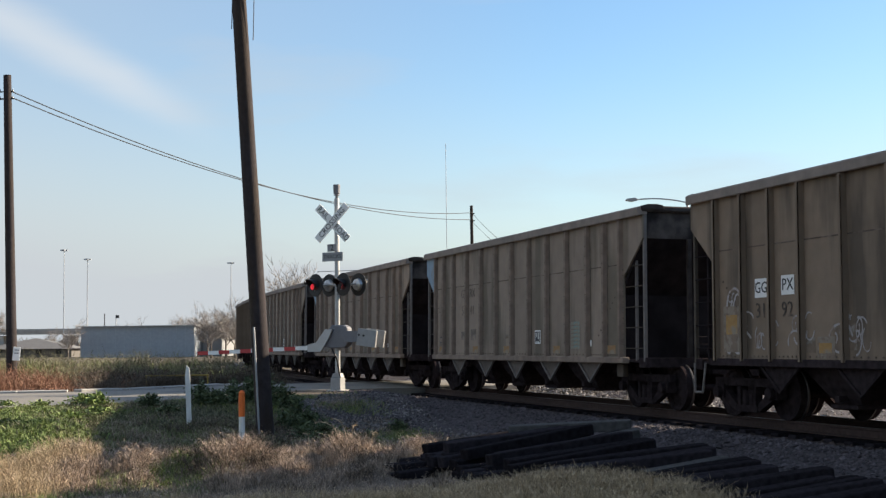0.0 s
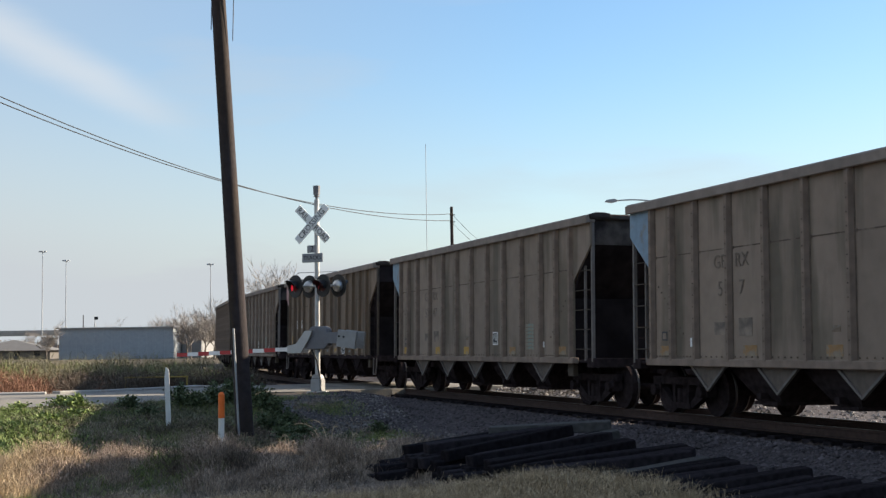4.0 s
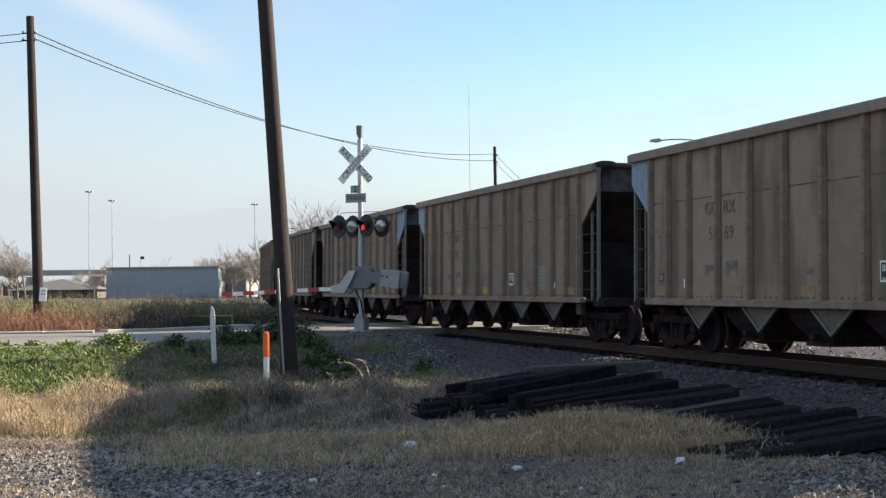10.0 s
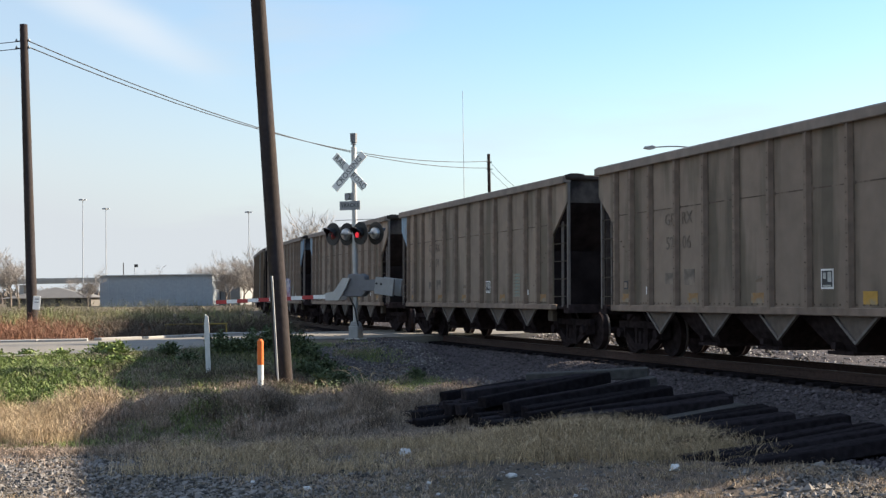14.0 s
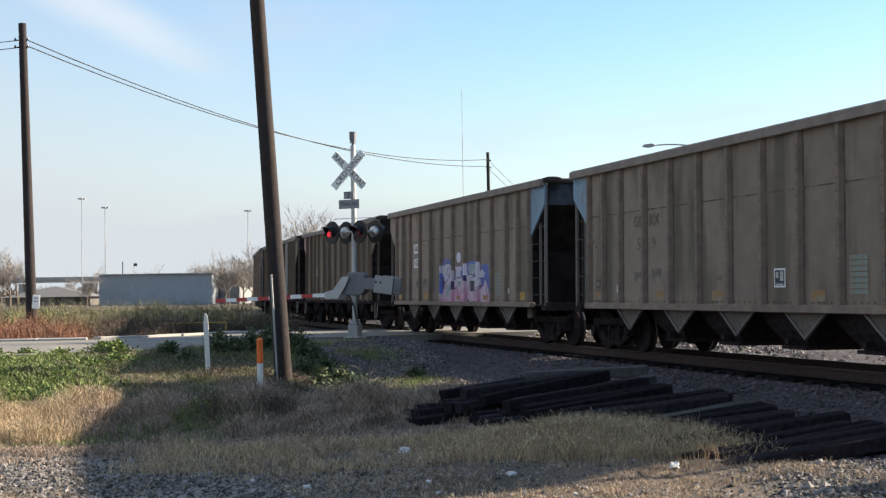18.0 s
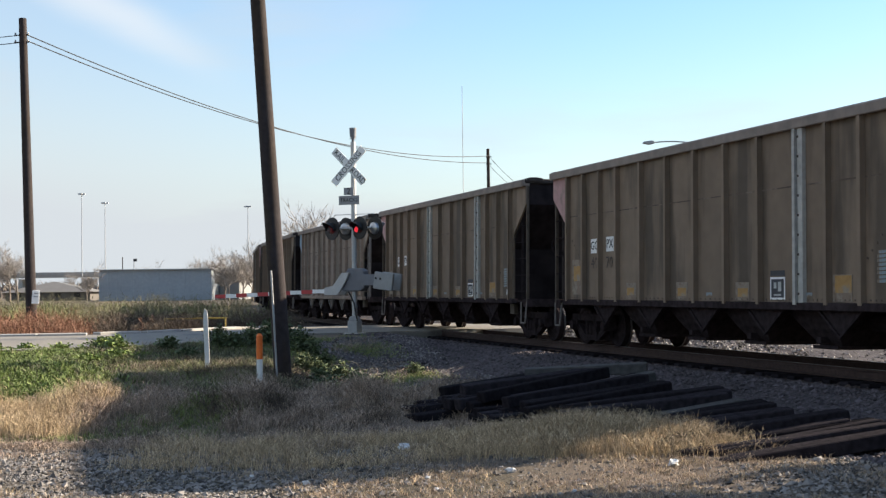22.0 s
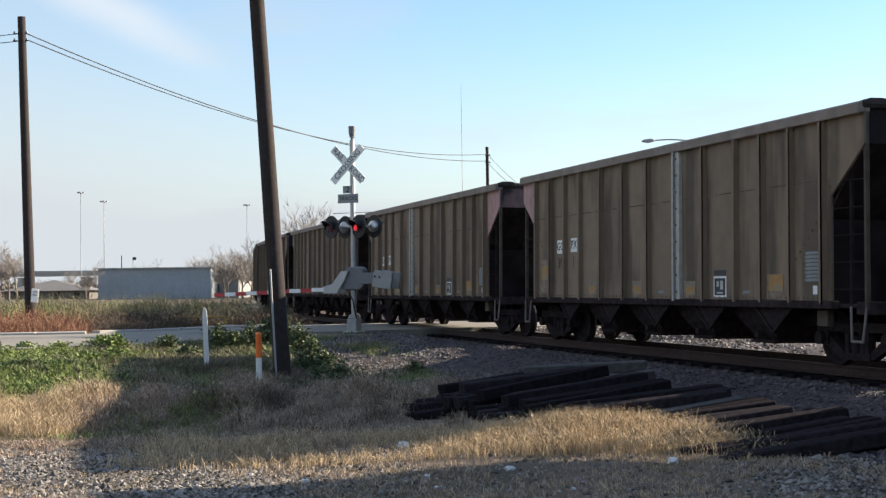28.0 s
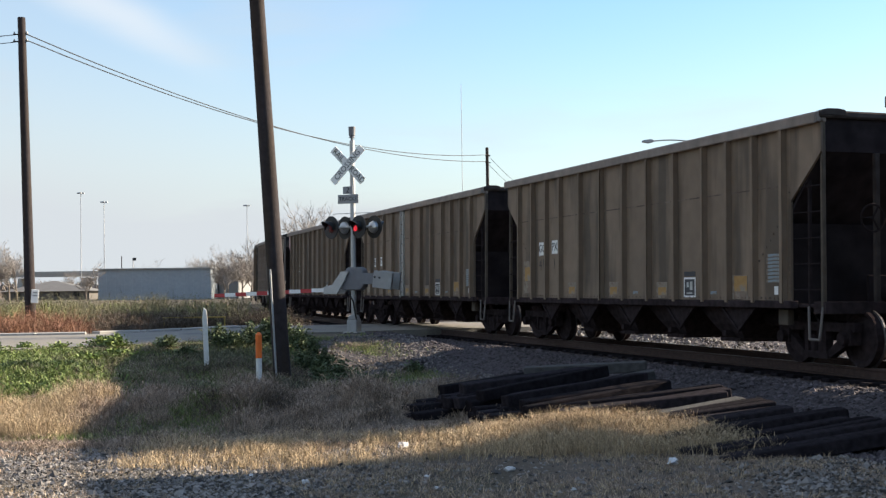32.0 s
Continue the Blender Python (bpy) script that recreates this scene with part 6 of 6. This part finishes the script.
# ---- pile of old ties beside the track ----
def tie_pile():
    """A long heap of old ties; its ridge steps down towards the near end."""
    rnd = random.Random(12)
    me = Shape().box(-1.28, 1.28, -0.115, 0.115, -0.09, 0.09).mesh("old_tie", 0.014)
    me.materials.append(M["tie"])
    # depth where a step begins, x of the raised end, height of the ridge
    steps = ((99.0, 2.21, -0.05), (22.9, 2.69, 0.04), (22.1, 3.30, -0.06), (21.4, 3.55, -0.12), (20.7, 4.29, -0.17), (19.7, 4.64, -0.30), (19.0, 4.82, -0.32), (18.4, 5.45, -0.32), (17.6, 5.70, -0.39), (16.8, 5.93, -0.55))
    y = 23.6
    while y > 16.3:
        xe, top = next((s[1], s[2]) for s in reversed(steps) if y <= s[0])
        xe, top = xe + rnd.uniform(-0.14, 0.05), top + rnd.uniform(-0.02, 0.03)
        low = ground_z(xe - 1.3, y) + 0.09
        z, layer = top - 0.09, 0
        while z > low - 0.08:
            yaw, tilt = (29 if y > 20.7 else 11) + rnd.uniform(-5, 4), (6.5 if layer < 2 else 3) + rnd.uniform(-2, 2)
            c = Vector((xe - 1.28 * math.cos(radians(yaw)) - 0.22 * layer * rnd.uniform(0, 1.6), y - (0.6 if y > 20.7 else 0.3) + rnd.uniform(-0.03, 0.03), z - 1.28 * math.sin(radians(tilt))))
            c.z = max(c.z, low)
            o = new("old_railway_tie", me)
            o.matrix_basis = pose(c.x, c.y, c.z, rnd.uniform(-5, 5), -tilt, yaw)
            tagged(o, "old black creosoted wooden railway tie on the pile", "railway tie", "pile of old ties")
            z -= 0.165
            layer += 1
        y -= 0.255
    # weathered ties thrown slantwise over the top, and a few lower down
    for a, b in (((0.82, 21.45, -0.56), (3.45, 21.95, -0.10)), ((1.38, 22.75, -0.08), (3.40, 22.35, 0.02)), ((1.36, 22.45, -0.38), (3.30, 22.10, -0.18)), ((0.2, 23.2, -0.50), (2.0, 23.3, -0.36)), ((3.05, 19.0, -0.52), (4.35, 19.5, -0.36))):
        a, b = Vector(a), Vector(b)
        long = (b - a).length
        part_me = Shape().box(-long / 2, long / 2, -0.115, 0.115, -0.085, 0.085).mesh("old_tie", 0.012)
        part_me.materials.append(M["tie_grey"])
        o = new("old_railway_tie", part_me)
        d = b - a
        o.matrix_basis = pose(*((a + b) / 2), rnd.uniform(-8, 8), -math.degrees(math.asin(d.z / long)), math.degrees(math.atan2(d.y, d.x)))
        tagged(o, "weathered grey wooden railway tie lying slantwise on the pile", "railway tie", "pile of old ties")


tie_pile()


# ---- litter ----
def litter(x, y, size, seed):
    rnd = random.Random(seed)
    bm = bmesh.new()
    bmesh.ops.create_icosphere(bm, subdivisions=2, radius=size)
    for v in bm.verts:
        k = 0.75 + 0.5 * noise.noise(v.co * (4 / size) * 0.3 + Vector((seed, 0, 0))) + rnd.uniform(-0.3, 0.3)
        v.co = Vector((v.co.x * k * 1.25, v.co.y * k, v.co.z * k * 0.75))
    me = bpy.data.meshes.new("litter")
    bm.to_mesh(me)
    bm.free()
    me.materials.append(M["plastic"])
    o = new("plastic_litter", me)
    o.matrix_basis = pose(x, y, ground_z(x, y) + size * 0.5, 0, 0, seed * 40)
    tagged(o, "crumpled scrap of white plastic on the gravel", "litter", "scraps of litter")


for i, (x, y, sz) in enumerate(((-0.55, 17.1, 0.14), (-1.52, 14.5, 0.09), (-0.2, 14.6, 0.06), (0.72, 14.8, 0.09), (2.55, 15.0, 0.11), (-2.2, 15.2, 0.05), (-9.9, 30.8, 0.1), (-0.1, 14.0, 0.04), (1.3, 13.6, 0.05))):
    litter(x * 1.06, y * 1.055, sz * 0.62, i + 1)


# ---- gravel, ballast and plants ----
def gravel_keep(x, y):
    d = near_track(x, y)[1]
    if d < 4.0:
        return 0.0
    n = noise.noise(Vector((x * 0.5, y * 0.5, 7)))
    west = 1 - smooth(-2.6, 0.6, x - 0.35 * (y - 15.5) + 0.8 * n)
    east = smooth(2.6, 3.8, x - 0.1 * (y - 13) + 0.6 * n) * (1 - smooth(15, 16.5, y))
    close = 1 - smooth(11.6, 13.2, y + n)
    return max(0.16, west, east, 0.75 * close) * (1 - smooth(17.4, 19.4, y + 0.16 * x + 0.7 * n))


gv = sow(44000, -7.5, 7, 10, 20, 3, lambda x, y: gravel_keep(x, y) if abs(x) < 0.36 * y + 0.6 else 0)
stones("gravel", "pale crushed gravel lying on the ground", "gravel", "gravel", [p[:3] for p in gv], 0.043, 3, cheap=True)


def ballast_spots(n, s0, s1, d0, d1, seed):
    rnd = random.Random(seed)
    out = []
    for _ in range(n):
        x, y, _t = track_at(rnd.uniform(s0, s1), rnd.uniform(d0, d1))
        if abs(y - road_mid(x)) < 4.2:
            continue
        out.append((x, y, ground_z(x, y)))
    return out


stones("ballast", "grey crushed stone ballast under and beside the track", "ballast", "ballast",
       ballast_spots(28000, -14, 24, 1.45, 4.3, 5) + ballast_spots(4000, 24, 60, -3.5, 3.5, 8), 0.052, 5, cheap=True)
stones("track_ballast", "rust-brown crushed stone between the rails", "ballast", "rust_ballast", ballast_spots(6000, -14, 24, -1.4, 1.55, 6), 0.052, 6, cheap=True)


stones("shoulder_gravel", "pale crushed stone on the shoulder by the crossing", "gravel", "shoulder", ballast_spots(9000, 6, 15.5, 3.4, 7.0, 9), 0.052, 9, 0.8, True)
# lit copy of the ballast: its brightness is in the colour
stones("pale_ballast", "crushed stone beyond the track with sunlight put into its pale colour", "ballast", "pale_ballast", ballast_spots(15000, -10, 26, -4.6, -1.35, 7) + ballast_spots(7000, -10, 26, -10.0, -4.6, 10), 0.066, 7, 0.85, True)


def straw_keep(x, y):
    d = near_track(x, y)[1]
    if d < 4.7 + 1.2 * smooth(17.2, 19.4, y):
        return 0.0
    n = noise.noise(Vector((x * 0.6, y * 0.6, 2)))
    fine = noise.noise(Vector((x * 2.3, y * 2.3, 4)))
    strip = max(1 - smooth(0.4, 0.8, abs(y - 18.9 + 0.3 * n)), 0.35 * (1 - smooth(0.8, 1.2, abs(y - 17.6)))) * smooth(-0.25, 0.2, n + 0.6 * fine + 0.15) * smooth(-4.6, -3.4, x)
    rise = 1 - smooth(0.75, 1.15, math.hypot((x - 2.3) / 2.4, (y - 17.75) / 1.45) + 0.25 * n)
    corner = (1 - smooth(-6.5, -5.7, x + 0.4 * n)) * smooth(20.2, 20.9, y + 0.3 * n) * (1 - smooth(23.2, 24.4, y))
    return max(strip, rise, corner)


straw = sow(70000, -10, 5.5, 15, 24.5, 11, straw_keep, 0.07)
straw = [(x, y, z, h * (0.72 + 0.25 * smooth(0.0, 1.6, x) + 0.75 * (1 - smooth(-5.8, -5.0, x)) + 0.35 * noise.noise(Vector((x, y, 3))))) for x, y, z, h in straw]
blades("dry_grass", "dry golden grass growing beside the gravel and the old ties", "grass", "straw", straw, 0.27, 0.003, 11, 0.95, 1)


def off_road(x, y):
    return 1 - smooth(-0.9, 0.1, y - road_near(x) + 0.4 * noise.noise(Vector((x * 1.3, y * 1.3, 77))))


def brown_keep(x, y):
    d = near_track(x, y)[1]
    if d < 3.9:
        return 0.0
    u = x + 6.6 + 0.25 * (y - 26)
    return (1 - (1 - smooth(-0.6, 0.9, u)) * smooth(22.8, 23.8, y) * (1 - smooth(29.5, 32, y))) * smooth(17.6, 19, y) * off_road(x, y) * smooth(3.9, 5.2, d) * (0.35 + 0.65 * smooth(-0.25, 0.25, noise.noise(Vector((x * 0.5, y * 0.5, 4)))))


dead = sow(80000, -12, 4.5, 17, 38, 13, lambda x, y: brown_keep(x, y) * (1 - 0.6 * smooth(29, 31, y)) , 0.10)
dead = [(x, y, z, h * (0.35 + 1.2 * smooth(-0.35, 0.45, noise.noise(Vector((x * 0.8, y * 0.8, 21))) + 0.4 * noise.noise(Vector((x * 2.5, y * 2.5, 5)))))) for x, y, z, h in dead]
blades("brown_grass", "matted dead brown grass in the hollow", "grass", "brown_grass", dead, 0.15, 0.0042, 13, 1.5, 1)
blades("dark_brush", "low dark brown brush on the mounds", "weeds", "brush", sow(10000, -7, 1.5, 19.5, 31, 27, lambda x, y: smooth(0.05, 0.3, noise.noise(Vector((x * 0.75, y * 0.5, 41)))) * brown_keep(x, y), 0.10), 0.26, 0.0035, 27, 1.3, 2)


thatch = sow(30000, -9, 2.5, 19, 33, 29, lambda x, y: smooth(4.4, 5.6, near_track(x, y)[1]) * off_road(x, y) * (1 - smooth(30, 33, y)), 0.0)
blades("thatch", "flattened grey-brown dead grass covering the soil", "grass", "brown_grass", thatch, 0.09, 0.006, 29, 2.2)


def tussock_keep(x, y):
    near_ridge = math.exp(-((y - 23.4 - 0.06 * x) / 1.5) ** 2) * smooth(-7.4, -6.2, x) * (1 - smooth(0.3, 1.4, x)) * smooth(4.6, 6.0, near_track(x, y)[1])
    return near_ridge * smooth(0.0, 0.22, noise.noise(Vector((x * 1.1, y * 0.9, 95))) + 0.12)


tufts = sow(26000, -7.5, 1.5, 20.6, 26.4, 97, tussock_keep, 0.06)
tufts = [(x, y, z, h * (0.3 + 1.1 * smooth(-0.1, 0.45, noise.noise(Vector((x * 1.1, y * 0.9, 95)))))) for x, y, z, h in tufts]
blades("dead_tussocks", "hummocks of dead grey-brown grass along the hollow", "grass", "brown_grass", tufts, 0.30, 0.0038, 97, 1.0, 1)


def patch_keep(x, y):
    return brown_keep(x, y) * smooth(0.0, 0.25, noise.noise(Vector((x * 0.4, y * 0.4, 31))) + (0.24 + 0.12 * smooth(27, 30, y) if x < -3.6 else -0.10 + 0.22 * smooth(29, 32, y)))


blades("green_patches", "thin green grass coming up through the dead grass", "grass", "green_grass", sow(34000, -10, 1, 20, 38, 19, patch_keep, 0.13), 0.16, 0.0055, 19, 1.2)


def mat_keep(x, y):
    if near_track(x, y)[1] < 4.4 or abs(x) > 0.36 * y + 0.6:
        return 0.0
    low = 1 - smooth(12.6, 14.2, y + 0.25 * x)
    return smooth(-0.35, 0.2, noise.noise(Vector((x * 0.6, y * 0.6, 17))) + 0.2 * smooth(-3, 0, x)) * (0.2 + 0.8 * max(low, smooth(-3.4, -1.4, x))) * (0.4 + 0.6 * smooth(-0.1, 0.3, noise.noise(Vector((x * 2.6, y * 2.6, 9)))))


blades("matted_grass", "short matted brown grass between the gravel", "grass", "brown_grass", sow(56000, -6.5, 6.5, 10, 19.4, 14, mat_keep, 0.06), 0.075, 0.0034, 14, 1.4)
blades("straw_wisps", "loose pale straw lying in the matted grass", "grass", "straw", sow(16000, -6.5, 6.5, 10, 18.6, 15, mat_keep, 0.05), 0.11, 0.0026, 15, 1.4)


def green_keep(x, y):
    u = x + 7.2 + 0.25 * (y - 26)
    return (1 - 0.6 * smooth(29.5, 33, y)) * (1 - smooth(-1.0, 1.6, u)) * smooth(23.0, 24.4, y) * off_road(x, y) * (0.55 + 0.45 * smooth(-0.3, 0.2, noise.noise(Vector((x * 0.5, y * 0.5, 6)))))


blades("green_weeds", "lush green weeds on the bank by the road", "weeds", "leaf", sow(26000, -16, -4, 21, 37, 17, green_keep, 0.12), 0.15, 0.017, 17, 1.3, 1)
blades("green_grass", "fresh green grass on the bank", "grass", "green_grass", sow(16000, -16, -2, 21, 38, 18, green_keep, 0.15), 0.18, 0.005, 18, 1.1)


def slope_keep(x, y):
    return smooth(26.0, 27.2, y) * (1 - smooth(-3.4, -2.2, x)) * smooth(-9.2, -8.2, x) * off_road(x, y) * (0.25 + 0.75 * smooth(-0.25, 0.15, noise.noise(Vector((x * 0.7, y * 0.45, 91)))))


blades("bank_grass", "dense short dark green grass on the slope below the road", "grass", "bank_green", sow(22000, -9.5, -2, 25.5, 34, 93, slope_keep, 0.13), 0.16, 0.009, 93, 1.2)


def bush(x, y, h, r, n, seed, green):
    rnd = random.Random(seed)
    b = thing("weed_clump", "leafy green weed clump growing on the bank", "weeds", at=pose(x, y, ground_z(x, y) - 0.03), group="weed clumps")
    stem, leaf = Shape(), Shape()
    for _ in range(n):
        a, q = rnd.uniform(0, 6.28), abs(rnd.gauss(0, 0.5))
        top = Vector((math.cos(a) * r * q, math.sin(a) * r * q, h * rnd.uniform(0.5, 1.1) * (1 - 0.35 * q)))
        stem.tube((0, 0, 0), top, 0.006, 0.003, n=3, caps=False)
        for k in range(9):
            c = top * rnd.uniform(0.25, 1.0) + Vector((rnd.gauss(0, 0.05), rnd.gauss(0, 0.05), 0))
            u = Vector((rnd.gauss(0, 1), rnd.gauss(0, 1), rnd.uniform(-0.2, 0.8))).normalized() * rnd.uniform(0.06, 0.12)
            w = u.cross(Vector((rnd.gauss(0, 1), rnd.gauss(0, 1), 1))).normalized() * 0.028
            leaf.add([c, c + u * 0.5 + w, c + u, c + u * 0.5 - w], [(0, 1, 2, 3)])
    part("stem", stem, green, b)
    part("foliage", leaf, green, b, "small green leaves")


# place, height of the top, reach, stems
CLUMPS = ((-8.3, 32.4, 0.34, 0.55, 120), (-7.9, 32.0, 0.40, 0.5, 110), (-7.6, 31.0, 0.10, 0.5, 80), (-8.0, 29.8, -0.06, 0.5, 60), (-6.7, 32.3, 0.36, 0.45, 70), (-6.2, 32.0, 0.08, 0.45, 40),
          (-5.6, 33.0, 0.62, 0.45, 90), (-5.2, 32.8, 0.40, 0.5, 80), (-4.8, 33.3, 0.62, 0.5, 110), (-4.4, 33.6, 0.78, 0.5, 120), (-4.0, 33.4, 0.70, 0.5, 120), (-3.6, 33.2, 0.56, 0.45, 80), (-3.25, 32.9, 0.32, 0.4, 60),
          (-2.9, 32.4, 0.0, 0.4, 60), (-3.3, 31.2, -0.04, 0.45, 70), (-2.9, 30.6, -0.2, 0.4, 60), (-2.4, 30.8, -0.22, 0.5, 80), (-2.0, 30.0, -0.40, 0.45, 60), (-2.7, 29.4, -0.30, 0.45, 70), (-0.7, 31.9, -0.34, 0.3, 40), (-1.4, 30.2, -0.55, 0.3, 30), (-2.0, 25.8, -0.55, 0.3, 24),
          (-10.9, 32.2, 0.14, 0.5, 40), (-10.2, 32.4, 0.18, 0.5, 44), (-11.8, 32.2, 0.16, 0.5, 40), (-9.3, 32.2, 0.16, 0.5, 40), (-12.6, 32.0, 0.15, 0.5, 36), (1.2, 21.6, -0.50, 0.25, 24), (-1.4, 23.4, -0.36, 0.2, 12), (0.1, 22.9, -0.36, 0.25, 30))
# clumps standing in shade take the leaf colour darkened for it
for i, (x, y, top, r, n) in enumerate(CLUMPS):
    bush(x, y, max(top - ground_z(x, y), 0.2), r, n, 70 + i, "leaf" if x < -7.5 or y < 27 else "shaded_leaf")


def dry_stalk(x, y, h, reach, seed):
    rnd = random.Random(seed)
    t = thing("dry_stalk", "tall bent pale dry weed stalk in the hollow", "weeds", at=pose(x, y, ground_z(x, y) - 0.03), group="dry stalks")
    s, tufts = Shape(), Shape()
    pts = [Vector((reach * (i / 8) ** 2, 0.1 * (i / 8), h * math.sin(1.75 * i / 8))) for i in range(9)]
    for p, q in zip(pts, pts[1:]):
        s.tube(p, q, 0.008, 0.007, n=4, caps=False)
    for p in pts[3:]:
        for _ in range(5):
            d = Vector((rnd.gauss(0, 1), rnd.gauss(0, 1), rnd.gauss(0.2, 0.8))).normalized() * rnd.uniform(0.03, 0.1)
            tufts.tube(p, p + d, 0.004, 0.002, n=3, caps=False)
    part("stem", s, "straw", t)
    tagged(part("seed_head", tufts, "straw", t), kind="stuff")


for i, (x, y, h, reach) in enumerate(((-1.75, 27.0, 0.62, -0.55), (-1.65, 27.3, 0.66, -0.35), (-2.45, 27.6, 0.35, -0.1), (-1.35, 23.4, 0.5, 0.08), (-1.0, 23.2, 0.42, 0.1), (-0.6, 26.4, 0.35, 0.15))):
    dry_stalk(x, y, h, reach, 300 + i)


def field_keep(x, y):
    return (1 if y > road_far(x) + 1.1 else 0) * (1 if near_track(x, y)[1] > 3.5 else 0)


def russet_keep(x, y):
    return field_keep(x, y) * (0.35 + 0.65 * smooth(-0.2, 0.25, noise.noise(Vector((x * 0.45, y * 0.45, 55))))) * (1 - smooth(-0.245, -0.222, x / y + 0.03 * noise.noise(Vector((x * 0.5, y * 0.5, 8)))))


def brush_keep(x, y):
    return field_keep(x, y) * smooth(-0.27, -0.24, x / y) * (1 - smooth(53, 57, y)) * (1 - smooth(-6.5, -4.5, x))


def lumpy(spots, low, high, scale, seed):
    return [(x, y, z, h * (low + (high - low) * smooth(-0.3, 0.35, noise.noise(Vector((x * scale, y * scale, seed)))))) for x, y, z, h in spots]


blades("russet_weeds", "russet dead weeds along the far side of the road", "weeds", "red_weed", lumpy(sow(9500, -24, -9, 41, 53, 23, russet_keep, 0.22), 0.15, 1.2, 0.4, 8), 0.72, 0.007, 23, 0.9, 3)
blades("roadside_brush", "dark brown brush by the road", "weeds", "brush", lumpy(sow(12000, -15, -4, 43, 57, 26, brush_keep, 0.22), 0.25, 1.2, 0.4, 18), 0.66, 0.006, 26, 1.0, 3)
blades("field_grass", "tall dry weeds in the field beyond the road", "grass", "field", lumpy(sow(20000, -34, -3, 48, 85, 21, field_keep, 0.35), 0.15, 1.35, 0.25, 28), 0.62, 0.007, 21, 0.9, 2)
blades("field_straw", "tall pale dry weeds farther out in the field", "grass", "field", lumpy(sow(9000, -50, -3, 72, 125, 22, field_keep, 0.6), 0.25, 1.5, 0.13, 38), 0.92, 0.011, 22, 0.8, 2)
blades("field_green", "patches of olive green weeds in the field", "grass", "green_grass", lumpy(sow(9000, -45, -5, 52, 100, 24, lambda x, y: field_keep(x, y) * smooth(-0.1, 0.2, noise.noise(Vector((x * 0.15, y * 0.15, 12)))), 0.35), 0.25, 1.5, 0.25, 48), 0.66, 0.009, 24, 0.8, 2)


far = []
rnd_far = random.Random(77)
for i in range(9000):
    x = rnd_far.uniform(-330, 120)
    far.append((x, rnd_far.uniform(500, 560), 0.0, 0.55 + 0.45 * noise.noise(Vector((x * 0.03, 0, 1))) + 0.2 * noise.noise(Vector((x * 0.15, 0, 4)))))
blades("far_woods", "grey-brown bare woods along the horizon", "woods", "far_wood", far, 11.0, 0.45, 25, 0.5)


# ---- what moves ----
def motions():
    for car, j in CARS:
        walk(car, [(t, car_pose(j, t)[1]) for t in range(0, 33)])
    for ws, j, k in WHEELS:
        rows, t, a = [(0.0, 0.0)], 0.0, 0.0
        t_in = (j * PITCH_LEN - PHASE - 62) / SPEED
        t_out = (j * PITCH_LEN - PHASE + 16) / SPEED
        t = max(t_in, 0.0)
        if t > 0.1:
            rows.append((t, 0.0))
        while t < min(t_out, 32.0) - 0.1:
            t += 0.0667
            a += SPEED * 0.0667 / 0.46
            rows.append((t, a))
        if rows[-1][0] < 32.0:
            rows.append((32.0, rows[-1][1]))
        walk(ws, [(t, Matrix.Translation((k, 0, 0.457)) @ Matrix.Rotation(-a, 4, "Y")) for t, a in rows])
    period = 1.189
    for lit, phase in LAMPS:
        rows, turn = [], 0
        start = math.sin(6.28318 * (-0.87 - phase)) > 0
        base = 0 if start else 180
        place = Matrix.Translation((0, -0.125, -0.055))
        rows.append((0.0, base))
        k = 0
        while True:
            t = (0.87 + phase + 0.5 * k) * period - 2.5 * period
            k += 1
            if t > 31.9:
                break
            if t < 0.12:
                continue
            now = rows[-1][1]
            rows += [(t - 0.0667, now), (t - 0.0333, now + 60), (t, now + 120), (t + 0.0333, now + 180)]
        rows.append((32.0, rows[-1][1]))
        walk(lit, [(t, place @ Matrix.Rotation(radians(a), 4, "Z")) for t, a in rows])


motions()
